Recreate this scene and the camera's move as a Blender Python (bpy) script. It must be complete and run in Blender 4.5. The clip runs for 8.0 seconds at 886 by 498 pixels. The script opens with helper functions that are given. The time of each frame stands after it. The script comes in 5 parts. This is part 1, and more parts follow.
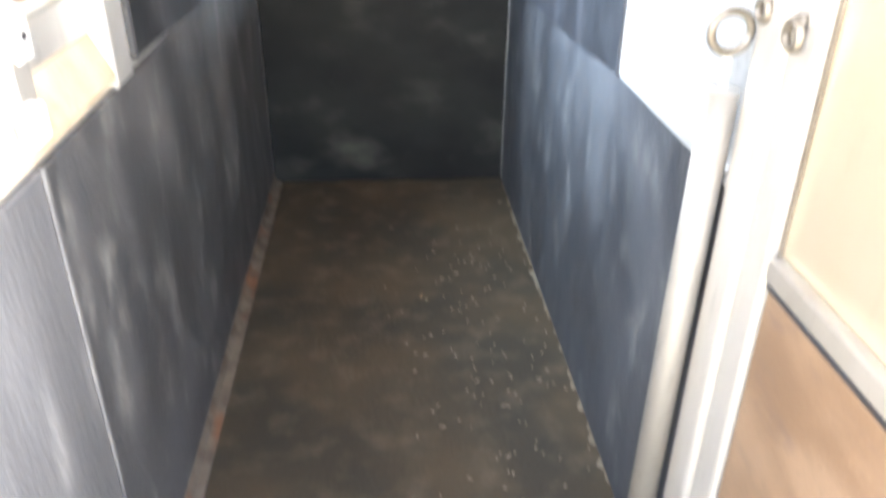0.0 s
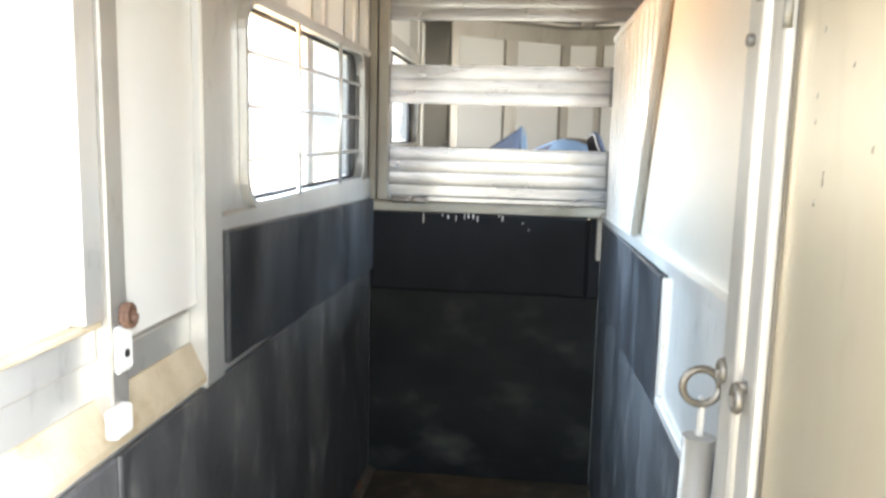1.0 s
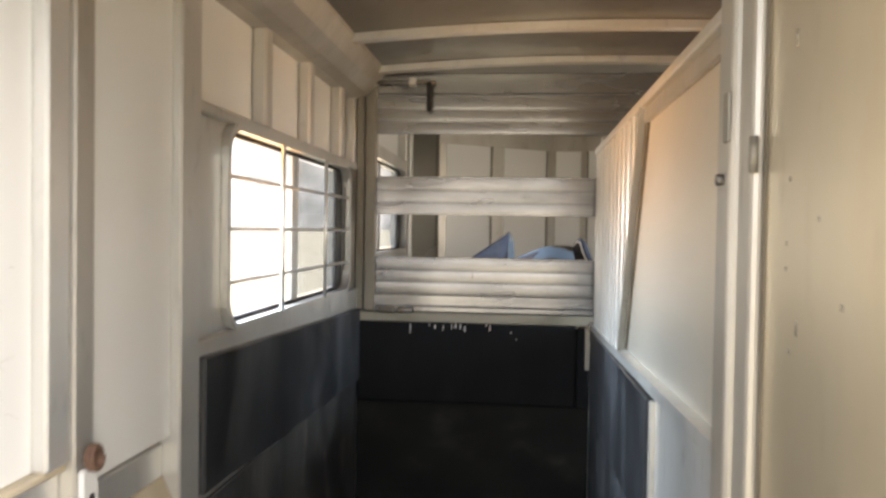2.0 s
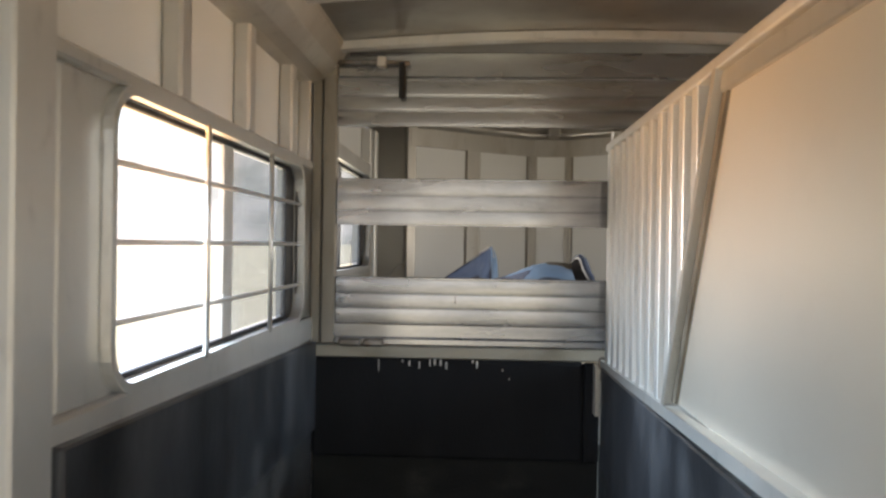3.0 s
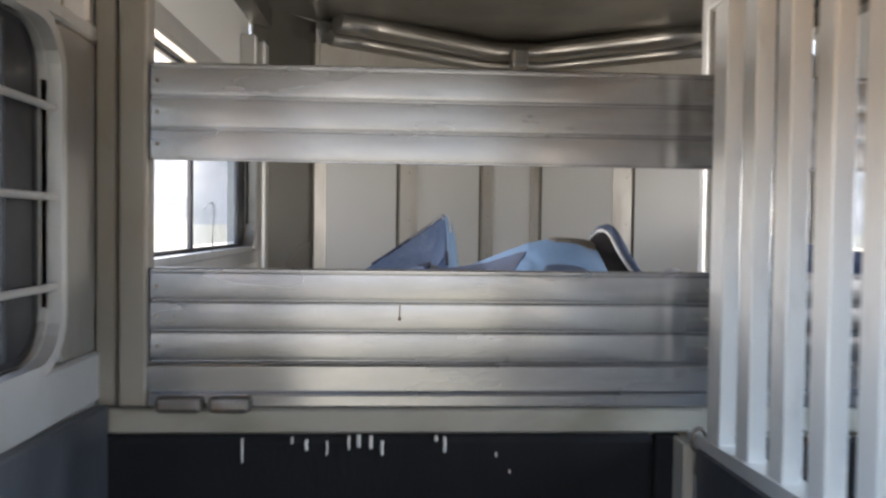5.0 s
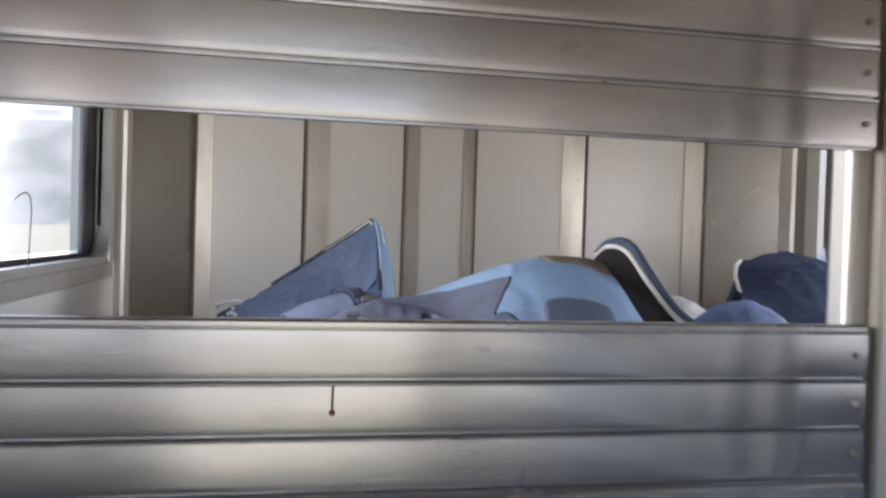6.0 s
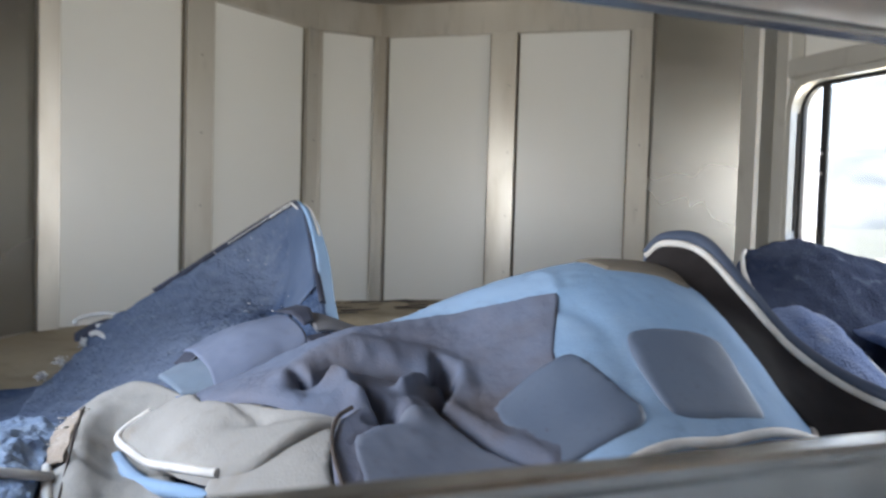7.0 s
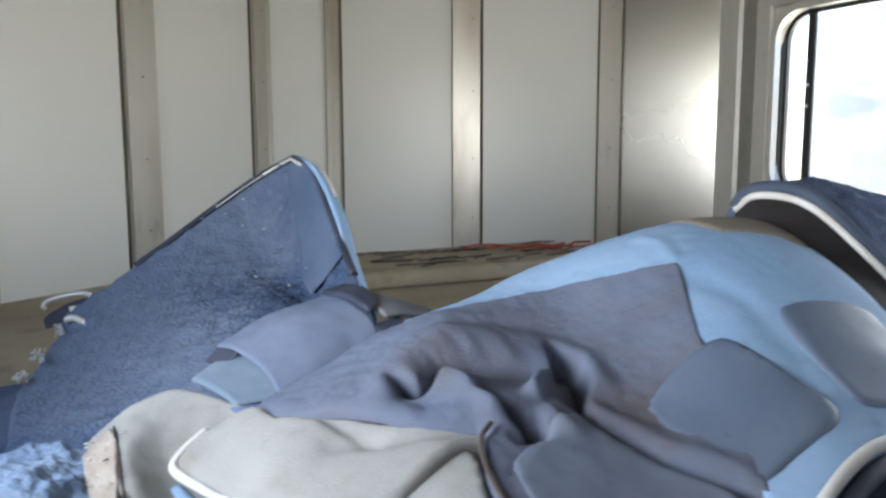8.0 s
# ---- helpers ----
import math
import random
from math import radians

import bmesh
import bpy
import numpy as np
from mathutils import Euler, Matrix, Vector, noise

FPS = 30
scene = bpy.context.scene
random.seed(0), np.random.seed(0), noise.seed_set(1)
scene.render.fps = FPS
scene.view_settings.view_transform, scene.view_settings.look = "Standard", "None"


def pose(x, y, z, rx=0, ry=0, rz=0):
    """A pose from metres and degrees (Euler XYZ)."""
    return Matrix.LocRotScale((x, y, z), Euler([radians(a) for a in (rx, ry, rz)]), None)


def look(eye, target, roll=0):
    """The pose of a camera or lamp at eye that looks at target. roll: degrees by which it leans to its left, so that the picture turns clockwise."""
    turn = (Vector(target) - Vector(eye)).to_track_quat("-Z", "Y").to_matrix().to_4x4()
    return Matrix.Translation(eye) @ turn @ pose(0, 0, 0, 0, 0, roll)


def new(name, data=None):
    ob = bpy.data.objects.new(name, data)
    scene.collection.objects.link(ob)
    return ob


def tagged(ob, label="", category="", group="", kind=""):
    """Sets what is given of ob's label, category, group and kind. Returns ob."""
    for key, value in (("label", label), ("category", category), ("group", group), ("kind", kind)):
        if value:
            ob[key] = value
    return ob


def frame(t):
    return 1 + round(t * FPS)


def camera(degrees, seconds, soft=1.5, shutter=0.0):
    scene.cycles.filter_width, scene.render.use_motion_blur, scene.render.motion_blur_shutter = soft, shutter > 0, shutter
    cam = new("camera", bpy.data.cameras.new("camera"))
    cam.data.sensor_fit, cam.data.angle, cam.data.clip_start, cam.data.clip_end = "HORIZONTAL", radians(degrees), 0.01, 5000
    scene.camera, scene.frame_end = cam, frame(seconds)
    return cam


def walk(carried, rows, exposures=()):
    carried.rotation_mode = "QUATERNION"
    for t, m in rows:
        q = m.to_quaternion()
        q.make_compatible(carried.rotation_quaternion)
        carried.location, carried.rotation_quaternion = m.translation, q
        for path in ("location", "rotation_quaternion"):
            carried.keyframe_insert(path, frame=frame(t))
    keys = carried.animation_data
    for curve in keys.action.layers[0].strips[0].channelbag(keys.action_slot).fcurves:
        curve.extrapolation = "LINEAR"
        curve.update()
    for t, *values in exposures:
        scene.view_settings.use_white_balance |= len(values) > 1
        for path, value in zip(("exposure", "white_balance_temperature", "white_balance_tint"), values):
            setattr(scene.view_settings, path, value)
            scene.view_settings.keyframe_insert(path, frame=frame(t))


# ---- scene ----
cam = camera(59.1, 8.0, soft=2.5, shutter=0.5)
METRES, EYE, TILT, LEAN, TURN = 3.5, 1.3, 0.0, 0.0, -4.8
ROWS = [
    (0.0, 0.0, 0.0, 0.0, 0.33, -28.72, -0.61),
    (0.5, 0.0216, -0.0211, 0.0176, 5.86, -16.14, -0.36),
    (0.75, 0.0405, -0.0305, 0.0265, 8.75, -10.8, -0.9),
    (1.0, 0.0586, -0.0385, 0.0344, 11.15, -8.3, -1.4),
    (1.25, 0.0670, -0.0455, 0.0415, 12.0, -5.9, -1.0),
    (1.5, 0.0733, -0.0514, 0.0478, 12.47, -2.3, -0.58),
    (2.0, 0.0645, -0.032, 0.0517, 10.61, -1.39, -0.9),
    (3.5, 0.0073, 0.1875, 0.0545, 5.79, -2.21, -1.5),
    (4.0, -0.0156, 0.2827, 0.0529, 2.02, -1.54, -0.88),
]
PATH = [(t, pose(0, 0, EYE, TILT, LEAN, TURN) @ pose(METRES * x, METRES * y, METRES * z, 90 + pitch, roll, yaw)) for t, x, y, z, yaw, pitch, roll in ROWS]
PATH += [(2.2, look((0.180, -0.010, 1.472), (0.020, 1.983, 1.478), 0.3)), (3.3, look((0.095, 0.565, 1.486), (0.031, 2.564, 1.453), 1.3)),
         (3.6, look((0.058, 0.716, 1.490), (0.040, 2.714, 1.409), 1.6)), (3.7, look((0.050, 0.785, 1.484), (0.043, 2.783, 1.389), 1.6)),
         (3.8, look((0.041, 0.854, 1.485), (0.057, 2.852, 1.396), 1.7)), (3.9, look((0.030, 0.925, 1.490), (0.106, 2.923, 1.433), 1.6)),
         (4.1, look((0.032, 1.050, 1.491), (0.144, 3.045, 1.395), 0.7)),
         (4.2, look((0.042, 1.125, 1.487), (0.133, 3.118, 1.350), 0.1)), (5.3, look((-0.003, 1.866, 1.436), (0.142, 3.860, 1.399), 1.7)), (5.4, look((-0.013, 1.915, 1.452), (0.190, 3.904, 1.407), 1.3)), (5.5, look((-0.021, 2.011, 1.444), (0.242, 3.993, 1.413), 0.8)),
         (5.7, look((-0.019, 2.139, 1.451), (0.351, 4.102, 1.349), 1.4)), (5.9, look((-0.014, 2.253, 1.449), (0.370, 4.215, 1.375), 1.5)),
         (6.0, look((-0.013, 2.296, 1.447), (0.358, 4.261, 1.412), 1.8)), (6.2, look((-0.004, 2.376, 1.454), (0.351, 4.344, 1.421), 1.3)), (6.4, look((-0.006, 2.472, 1.453), (0.450, 4.419, 1.415), 1.1)),
         (6.5, look((-0.021, 2.520, 1.455), (0.519, 4.445, 1.423), 1.8)), (6.8, look((-0.052, 2.649, 1.454), (0.588, 4.544, 1.416), 1.6)),
         (7.2, look((-0.088, 2.778, 1.473), (0.693, 4.613, 1.324), 2.1)), (7.5, look((-0.108, 2.837, 1.472), (0.747, 4.636, 1.295), 2.0)),
         (8.0, look((-0.163, 2.892, 1.482), (0.733, 4.663, 1.234), -0.2))]
walk(cam, sorted(PATH, key=lambda row: row[0]),
     [(0.0, 4.1, 7100, 19), (0.5, 3.9, 6850, 16), (1.0, 2.85, 6900, 13), (1.5, 2.03, 7650, 16), (2.0, 1.76, 7750, 18), (3.5, 1.42, 6950, 16), (4.0, 1.34, 6700, 17), (5.5, 1.95, 6550, 18), (6.0, 1.97, 6600, 19), (6.5, 2.0, 6650, 19), (7.0, 2.1, 6350, 14), (8.0, 2.2, 6300, 11)])

# ---- light ----
SUN_EL, SUN_AZ = 54.0, 4.0
world = bpy.data.worlds.new("world")
scene.world = world
world.use_nodes = True
wn = world.node_tree.nodes
sky = wn.new("ShaderNodeTexSky")
sky.sky_type, sky.sun_disc = "NISHITA", False
sky.sun_elevation, sky.sun_rotation = radians(SUN_EL), radians(SUN_AZ)
sky.dust_density = 2.0
world.node_tree.links.new(sky.outputs[0], wn["Background"].inputs[0])
wn["Background"].inputs[1].default_value = 0.15
sun = new("sun", bpy.data.lights.new("sun", "SUN"))
sun.data.energy, sun.data.angle, sun.data.color = 5.0, radians(0.53), (1.0, 0.95, 0.87)
sun.matrix_basis = look((0, 0, 0), (-math.sin(radians(SUN_AZ)) * math.cos(radians(SUN_EL)), -math.cos(radians(SUN_AZ)) * math.cos(radians(SUN_EL)), -math.sin(radians(SUN_EL))))



def window_light(x, s, y0, y1, z0, z1, radiance, down=1.0, up=0.9, warm=(1.0, 0.84, 0.60), slope=0.32, spread=140):
    """The daylight in a window's open half: cool light down from the sky, warm light up from the sunlit ground."""
    y, z = (y0 + y1) / 2, (z0 + z1) / 2
    for name, tilt, colour, share in (("sky_light", -slope, (0.54, 0.77, 1.0), down), ("ground_light", slope, warm, up)):
        lamp = new(name, bpy.data.lights.new(name, "AREA"))
        lamp.data.shape, lamp.data.size, lamp.data.size_y = "RECTANGLE", y1 - y0, z1 - z0
        lamp.data.spread = radians(spread)
        lamp.data.energy, lamp.data.color = share * radiance * math.pi * (y1 - y0) * (z1 - z0), colour
        lamp.matrix_basis = look((x, y, z), (x + s, y, z + tilt))


window_light(-0.67, 1, 1.60, 2.13, 1.27, 1.69, 0.9, 5.3, 3.3, (1.0, 0.55, 0.22), 0.72, 90)
window_light(-0.67, 1, 3.18, 3.60, 1.39, 1.79, 2.6, 0.85, 1.25)
window_light(1.64, -1, 1.60, 2.80, 1.27, 1.69, 2.0, 2.4, 0.75, (1.0, 0.60, 0.27), 0.70, 96)
window_light(1.64, -1, 4.18, 4.235, 1.39, 1.79, 2.6, 0.85, 1.25)
window_light(1.64, -1, 3.18, 3.58, 1.39, 1.79, 2.6, 0.85, 1.25)
for x, aim, radiance in ((-0.20, (-0.95, 0.87, 1.05), 1.05), (0.25, (1.00, 0.87, 0.95), 0.20)):     # fill lamps added in the open rear doorway, aimed at its two sides
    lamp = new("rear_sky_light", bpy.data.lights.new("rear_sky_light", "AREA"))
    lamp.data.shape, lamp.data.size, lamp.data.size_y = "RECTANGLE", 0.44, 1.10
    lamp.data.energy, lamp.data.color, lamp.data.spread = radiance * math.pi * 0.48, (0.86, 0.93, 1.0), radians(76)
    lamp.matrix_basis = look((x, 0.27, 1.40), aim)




# ---- materials ----
def mat(name, col, rough=0.5, metal=0.0, col2=None, scale=6.0, stretch=(1, 1, 1), dirt=None, dirt_scale=2.5, dirt_at=(0.5, 0.7), bump=0.0, bump_scale=60.0, rough_var=0.1, spec=0.5, aniso=0.0, turn=0.0, wear=1.0):
    """Two scales of colour variation, a dirt layer with shapes of its own, fine relief and uneven gloss."""
    m = bpy.data.materials.new(name)
    m.use_nodes = True
    n, l = m.node_tree.nodes, m.node_tree.links
    b = n["Principled BSDF"]
    tc = n.new("ShaderNodeTexCoord")
    mp = n.new("ShaderNodeMapping")
    mp.inputs["Scale"].default_value = stretch
    geo = n.new("ShaderNodeNewGeometry")
    l.new(geo.outputs["Position"], mp.inputs["Vector"])

    def noise_node(sc, det=4.0, vec=mp.outputs[0]):
        t = n.new("ShaderNodeTexNoise")
        t.inputs["Scale"].default_value, t.inputs["Detail"].default_value = sc, det
        l.new(vec, t.inputs["Vector"])
        return t

    def mix(a, bb, fac):
        x = n.new("ShaderNodeMix")
        x.data_type = "RGBA"
        for k, v in ((0, fac), (6, a), (7, bb)):
            if hasattr(v, "is_linked"):
                l.new(v, x.inputs[k])
            else:
                x.inputs[k].default_value = v if k == 0 else (*v, 1)
        return x.outputs[2]

    def ramp(v, a, bb):
        r = n.new("ShaderNodeMapRange")
        r.interpolation_type = "SMOOTHSTEP"
        r.inputs[1].default_value, r.inputs[2].default_value = a, bb
        l.new(v, r.inputs[0])
        return r.outputs[0]

    big, fine = noise_node(scale), noise_node(scale * 9)
    col2 = col2 or tuple(c * 0.8 for c in col)
    c = mix(col, col2, ramp(big.outputs[0], 0.35, 0.65))
    c = mix(c, tuple(x * (1 - 0.3 * wear) for x in col2), ramp(fine.outputs[0], 0.55, 0.95))
    rsum = ramp(big.outputs[0], 0.3, 0.7)
    if dirt:
        d = ramp(noise_node(dirt_scale, 8.0).outputs[0], *dirt_at)
        c = mix(c, dirt, d)
        if metal:
            inv = n.new("ShaderNodeMapRange")
            inv.inputs[3].default_value, inv.inputs[4].default_value = metal, metal * 0.4
            l.new(d, inv.inputs[0])
            l.new(inv.outputs[0], b.inputs["Metallic"])
    l.new(c, b.inputs["Base Color"])
    if metal and not dirt:
        b.inputs["Metallic"].default_value = metal
    rr = n.new("ShaderNodeMapRange")
    rr.inputs[3].default_value, rr.inputs[4].default_value = max(0.03, rough - rough_var), min(1, rough + rough_var)
    l.new(rsum, rr.inputs[0])
    l.new(rr.outputs[0], b.inputs["Roughness"])
    b.inputs["Specular IOR Level"].default_value = spec
    b.inputs["Anisotropic"].default_value, b.inputs["Anisotropic Rotation"].default_value = aniso, turn
    if bump:
        bp = n.new("ShaderNodeBump")
        bp.inputs["Strength"].default_value, bp.inputs["Distance"].default_value = bump, 0.004
        l.new(noise_node(bump_scale, 5.0).outputs[0], bp.inputs["Height"])
        l.new(bp.outputs[0], b.inputs["Normal"])
    return m


ALU = mat("aluminium", (0.70, 0.69, 0.66), 0.42, 0.65, (0.64, 0.63, 0.60), 3, (1, 1, 0.5), (0.46, 0.41, 0.33), 3, (0.6, 1.0), 0.04, 90)
# smudges, plus cloudy patches that put uneven reflections into the colour
ALU_X = mat("aluminium_brushed", (0.435, 0.437, 0.440), 0.235, 0.94, (0.33, 0.336, 0.350), 3.0, (0.5, 1, 2.2), (0.22, 0.22, 0.225), 4.0, (0.30, 1.05), 0.03, 60, 0.06, aniso=0.6, turn=0.25, wear=0.5)
# warm reflected light is put into this metal's base colour
SHEET_WARM_LIT = mat("aluminium_sheet", (0.88, 0.82, 0.72), 0.36, 0.66, (0.86, 0.795, 0.69), 1.2, (1, 1, 1), (0.58, 0.53, 0.45), 4, (0.7, 1.8), 0.006, 9, 0.05, wear=0.2)
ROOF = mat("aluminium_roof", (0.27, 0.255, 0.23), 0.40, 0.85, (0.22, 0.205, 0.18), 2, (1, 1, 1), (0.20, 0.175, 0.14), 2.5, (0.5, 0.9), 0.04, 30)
WHITE = mat("white_panel", (0.83, 0.83, 0.80), 0.30, 0.0, (0.815, 0.812, 0.78), 0.8, (1, 1, 0.5), None, 3.0, (0.5, 2.2), 0.02, 40, 0.02, wear=0.1)
# scuffed mat, paler than DUSTED: light from the rear is in its colour
GREYED_LIT = mat("greyed_lit_rubber_mat", (0.098, 0.099, 0.102), 0.55, 0.0, (0.142, 0.143, 0.145), 5, (1, 1, 0.25), (0.34, 0.335, 0.32), 14, (0.52, 0.92), 0.4, 90, 0.14, 0.5)
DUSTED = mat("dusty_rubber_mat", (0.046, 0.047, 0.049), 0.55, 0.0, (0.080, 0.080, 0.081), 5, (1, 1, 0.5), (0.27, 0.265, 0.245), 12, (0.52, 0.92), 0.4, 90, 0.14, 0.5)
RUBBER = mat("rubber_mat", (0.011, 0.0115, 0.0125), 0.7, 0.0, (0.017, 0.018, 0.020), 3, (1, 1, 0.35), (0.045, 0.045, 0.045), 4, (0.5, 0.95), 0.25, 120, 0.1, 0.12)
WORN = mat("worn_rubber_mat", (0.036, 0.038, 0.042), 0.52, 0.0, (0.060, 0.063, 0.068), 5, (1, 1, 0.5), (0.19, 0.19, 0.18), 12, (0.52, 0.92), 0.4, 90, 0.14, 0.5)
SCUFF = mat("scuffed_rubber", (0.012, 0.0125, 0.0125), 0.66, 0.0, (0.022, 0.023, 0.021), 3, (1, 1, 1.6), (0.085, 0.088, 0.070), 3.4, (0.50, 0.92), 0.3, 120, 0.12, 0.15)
FLOOR = mat("floor_mat", (0.044, 0.038, 0.027), 0.8, 0.0, (0.084, 0.062, 0.037), 2.2, (1, 1, 1), (0.135, 0.105, 0.068), 11, (0.44, 0.92), 0.8, 70, 0.1, 0.3)
CHAFF = mat("chaff", (0.18, 0.145, 0.10), 0.85, 0.0, (0.25, 0.205, 0.145), 30)
DUST = mat("dusty_ledge", (0.46, 0.38, 0.26), 0.8, 0.0, (0.56, 0.48, 0.35), 9, (1, 1, 1), (0.34, 0.26, 0.16), 14, (0.55, 0.8), 0.3, 140)
ANGLE = mat("dirty_angle", (0.20, 0.165, 0.125), 0.6, 0.3, (0.13, 0.10, 0.075), 14, (1, 1, 1), (0.22, 0.10, 0.05), 9, (0.5, 0.7), 0.3, 80)
SCUFFM = mat("scuffed_strip", (0.16, 0.16, 0.155), 0.6, 0.2, (0.10, 0.10, 0.10), 18, (1, 1, 0.5), (0.30, 0.29, 0.27), 20, (0.5, 0.8), 0.2, 90)
PLY = mat("brown_board", (0.165, 0.102, 0.060), 0.65, 0.0, (0.22, 0.142, 0.086), 5, (1, 1, 3), (0.12, 0.08, 0.06), 7, (0.54, 0.85), 0.2, 60)
BARS = mat("bar_aluminium", (0.80, 0.79, 0.76), 0.42, 0.50, (0.66, 0.65, 0.62), 3, (1, 1, 0.4), (0.50, 0.46, 0.40), 4, (0.60, 1.2), 0.03, 60)
# golden base and warm mottling imitate light reflected in the sheet
TAILS_WARM_LIT = mat("tail_sheet_warm_lit", (0.76, 0.68, 0.53), 0.37, 0.72, (0.70, 0.60, 0.43), 2.2, (1, 1, 0.35), (0.56, 0.47, 0.33), 3.0, (0.50, 1.15), 0.006, 9, 0.08, wear=0.5)
BEAM = mat("dusty_beam", (0.36, 0.335, 0.275), 0.6, 0.35, (0.44, 0.42, 0.36), 5, (0.4, 1, 1), (0.22, 0.20, 0.15), 9, (0.52, 0.85), 0.15, 80)
POLISH = mat("polished_trim", (0.46, 0.44, 0.405), 0.38, 0.95, (0.38, 0.36, 0.33), 2, (1, 1, 1), (0.26, 0.23, 0.19), 3, (0.55, 1.1), 0.03, 20)
# weathered metal; on the rear wall post it also carries painted shade
WEATHERED_SHADE = mat("weathered_shaded_aluminium", (0.54, 0.52, 0.475), 0.45, 0.65, (0.47, 0.45, 0.41), 4, (1, 1, 0.4), (0.36, 0.29, 0.19), 6, (0.58, 0.95), 0.06, 80)
# tarnish on the bar and fittings; on gate post and upright, shade as colour
TARNISH_SHADE = mat("tarnished_shaded_aluminium", (0.345, 0.320, 0.280), 0.48, 0.45, (0.285, 0.262, 0.225), 5, (1, 1, 0.4), (0.22, 0.17, 0.11), 8, (0.52, 0.92), 0.08, 80)
# dark gaps; at strut and nose posts it is also painted shade
GAP_SHADE = mat("gap_shade", (0.10, 0.082, 0.060), 0.8, 0.0, (0.20, 0.17, 0.13), 12, (1, 1, 0.3))
CORNER = mat("bright_aluminium_sheet", (0.42, 0.405, 0.375), 0.25, 0.95, (0.38, 0.365, 0.335), 1.5, (1, 1, 1), (0.52, 0.47, 0.40), 3, (0.6, 1.4), 0.02, 8, 0.04, wear=0.2)
DULL = mat("dull_aluminium", (0.56, 0.535, 0.485), 0.40, 0.45, (0.49, 0.465, 0.415), 3, (1, 1, 0.3), (0.34, 0.29, 0.22), 9, (0.46, 0.92), 0.06, 60)
DARK = mat("dark_gasket", (0.02, 0.02, 0.022), 0.5, 0.0, None, 10)
STEEL = mat("dull_steel", (0.30, 0.29, 0.28), 0.45, 0.9, (0.22, 0.2, 0.18), 20, (1, 1, 1), (0.2, 0.12, 0.07), 25, (0.5, 0.8))
RUST = mat("rusty_steel", (0.20, 0.115, 0.075), 0.7, 0.2, (0.13, 0.07, 0.05), 40, bump=0.3)
BRONZE = mat("tarnished_steel", (0.30, 0.27, 0.23), 0.5, 0.6, (0.20, 0.17, 0.13), 30, bump=0.2)
# dust patches, with the bluish sheen of reflected sky painted into them
SMOOTH = mat("smooth_rubber_mat", (0.020, 0.021, 0.0235), 0.40, 0.0, (0.034, 0.036, 0.042), 3, (1, 1, 0.5), (0.135, 0.142, 0.155), 4.5, (0.46, 0.92), 0.2, 60, 0.12, 0.8)
DECK = mat("dusty_deck", (0.36, 0.30, 0.21), 0.85, 0.0, (0.44, 0.38, 0.28), 4, (1, 1, 1), (0.24, 0.20, 0.13), 8, (0.5, 0.75), 0.4, 60)
GRASS = mat("dry_ground", (0.31, 0.300, 0.235), 0.95, 0.0, (0.27, 0.265, 0.20), 0.4, (1, 1, 1), (0.22, 0.22, 0.13), 0.15, (0.5, 0.75), 0.3, 6)
# haze of the distance is put into the scrub's pale grey
HAZED_HILL = mat("hazed_scrub_hill", (0.46, 0.46, 0.46), 0.95, 0.0, (0.52, 0.51, 0.48), 0.02, (1, 1, 1), (0.26, 0.28, 0.27), 0.03, (0.45, 0.6))
FLEECE = mat("navy_fleece", (0.044, 0.074, 0.150), 0.95, 0.0, (0.120, 0.152, 0.226), 4, (1, 1, 1), (0.18, 0.205, 0.25), 60, (0.50, 0.95), 1.0, 230, spec=0.15)
PALE = mat("pale_blue_cloth", (0.200, 0.318, 0.490), 0.85, 0.0, (0.230, 0.340, 0.50), 6, (1, 1, 1), (0.34, 0.40, 0.48), 9, (0.48, 1.0), 0.22, 520, spec=0.2)
MAUVE = mat("grey_mauve_cloth", (0.122, 0.130, 0.176), 0.85, 0.0, (0.118, 0.144, 0.212), 7, (1, 1, 1), (0.094, 0.082, 0.086), 8, (0.48, 0.82), 0.3, 520, spec=0.2)
BEIGE = mat("beige_quilt", (0.262, 0.256, 0.250), 0.9, 0.0, (0.318, 0.312, 0.304), 8, (1, 1, 1), (0.20, 0.165, 0.13), 14, (0.56, 0.85), 0.25, 480, spec=0.15)
SLATE = mat("slate_patch", (0.086, 0.116, 0.176), 0.65, 0.0, (0.104, 0.134, 0.194), 20, bump=0.1, bump_scale=600)
TRIM = mat("white_piping", (0.60, 0.59, 0.58), 0.75, 0.0, (0.48, 0.465, 0.45), 30, bump=0.2, bump_scale=400)
NAVY = mat("navy_binding", (0.018, 0.022, 0.04), 0.7, 0.0, (0.03, 0.035, 0.06), 20)
RED = mat("red_cord", (0.50, 0.09, 0.06), 0.7, 0.0, None, 30)


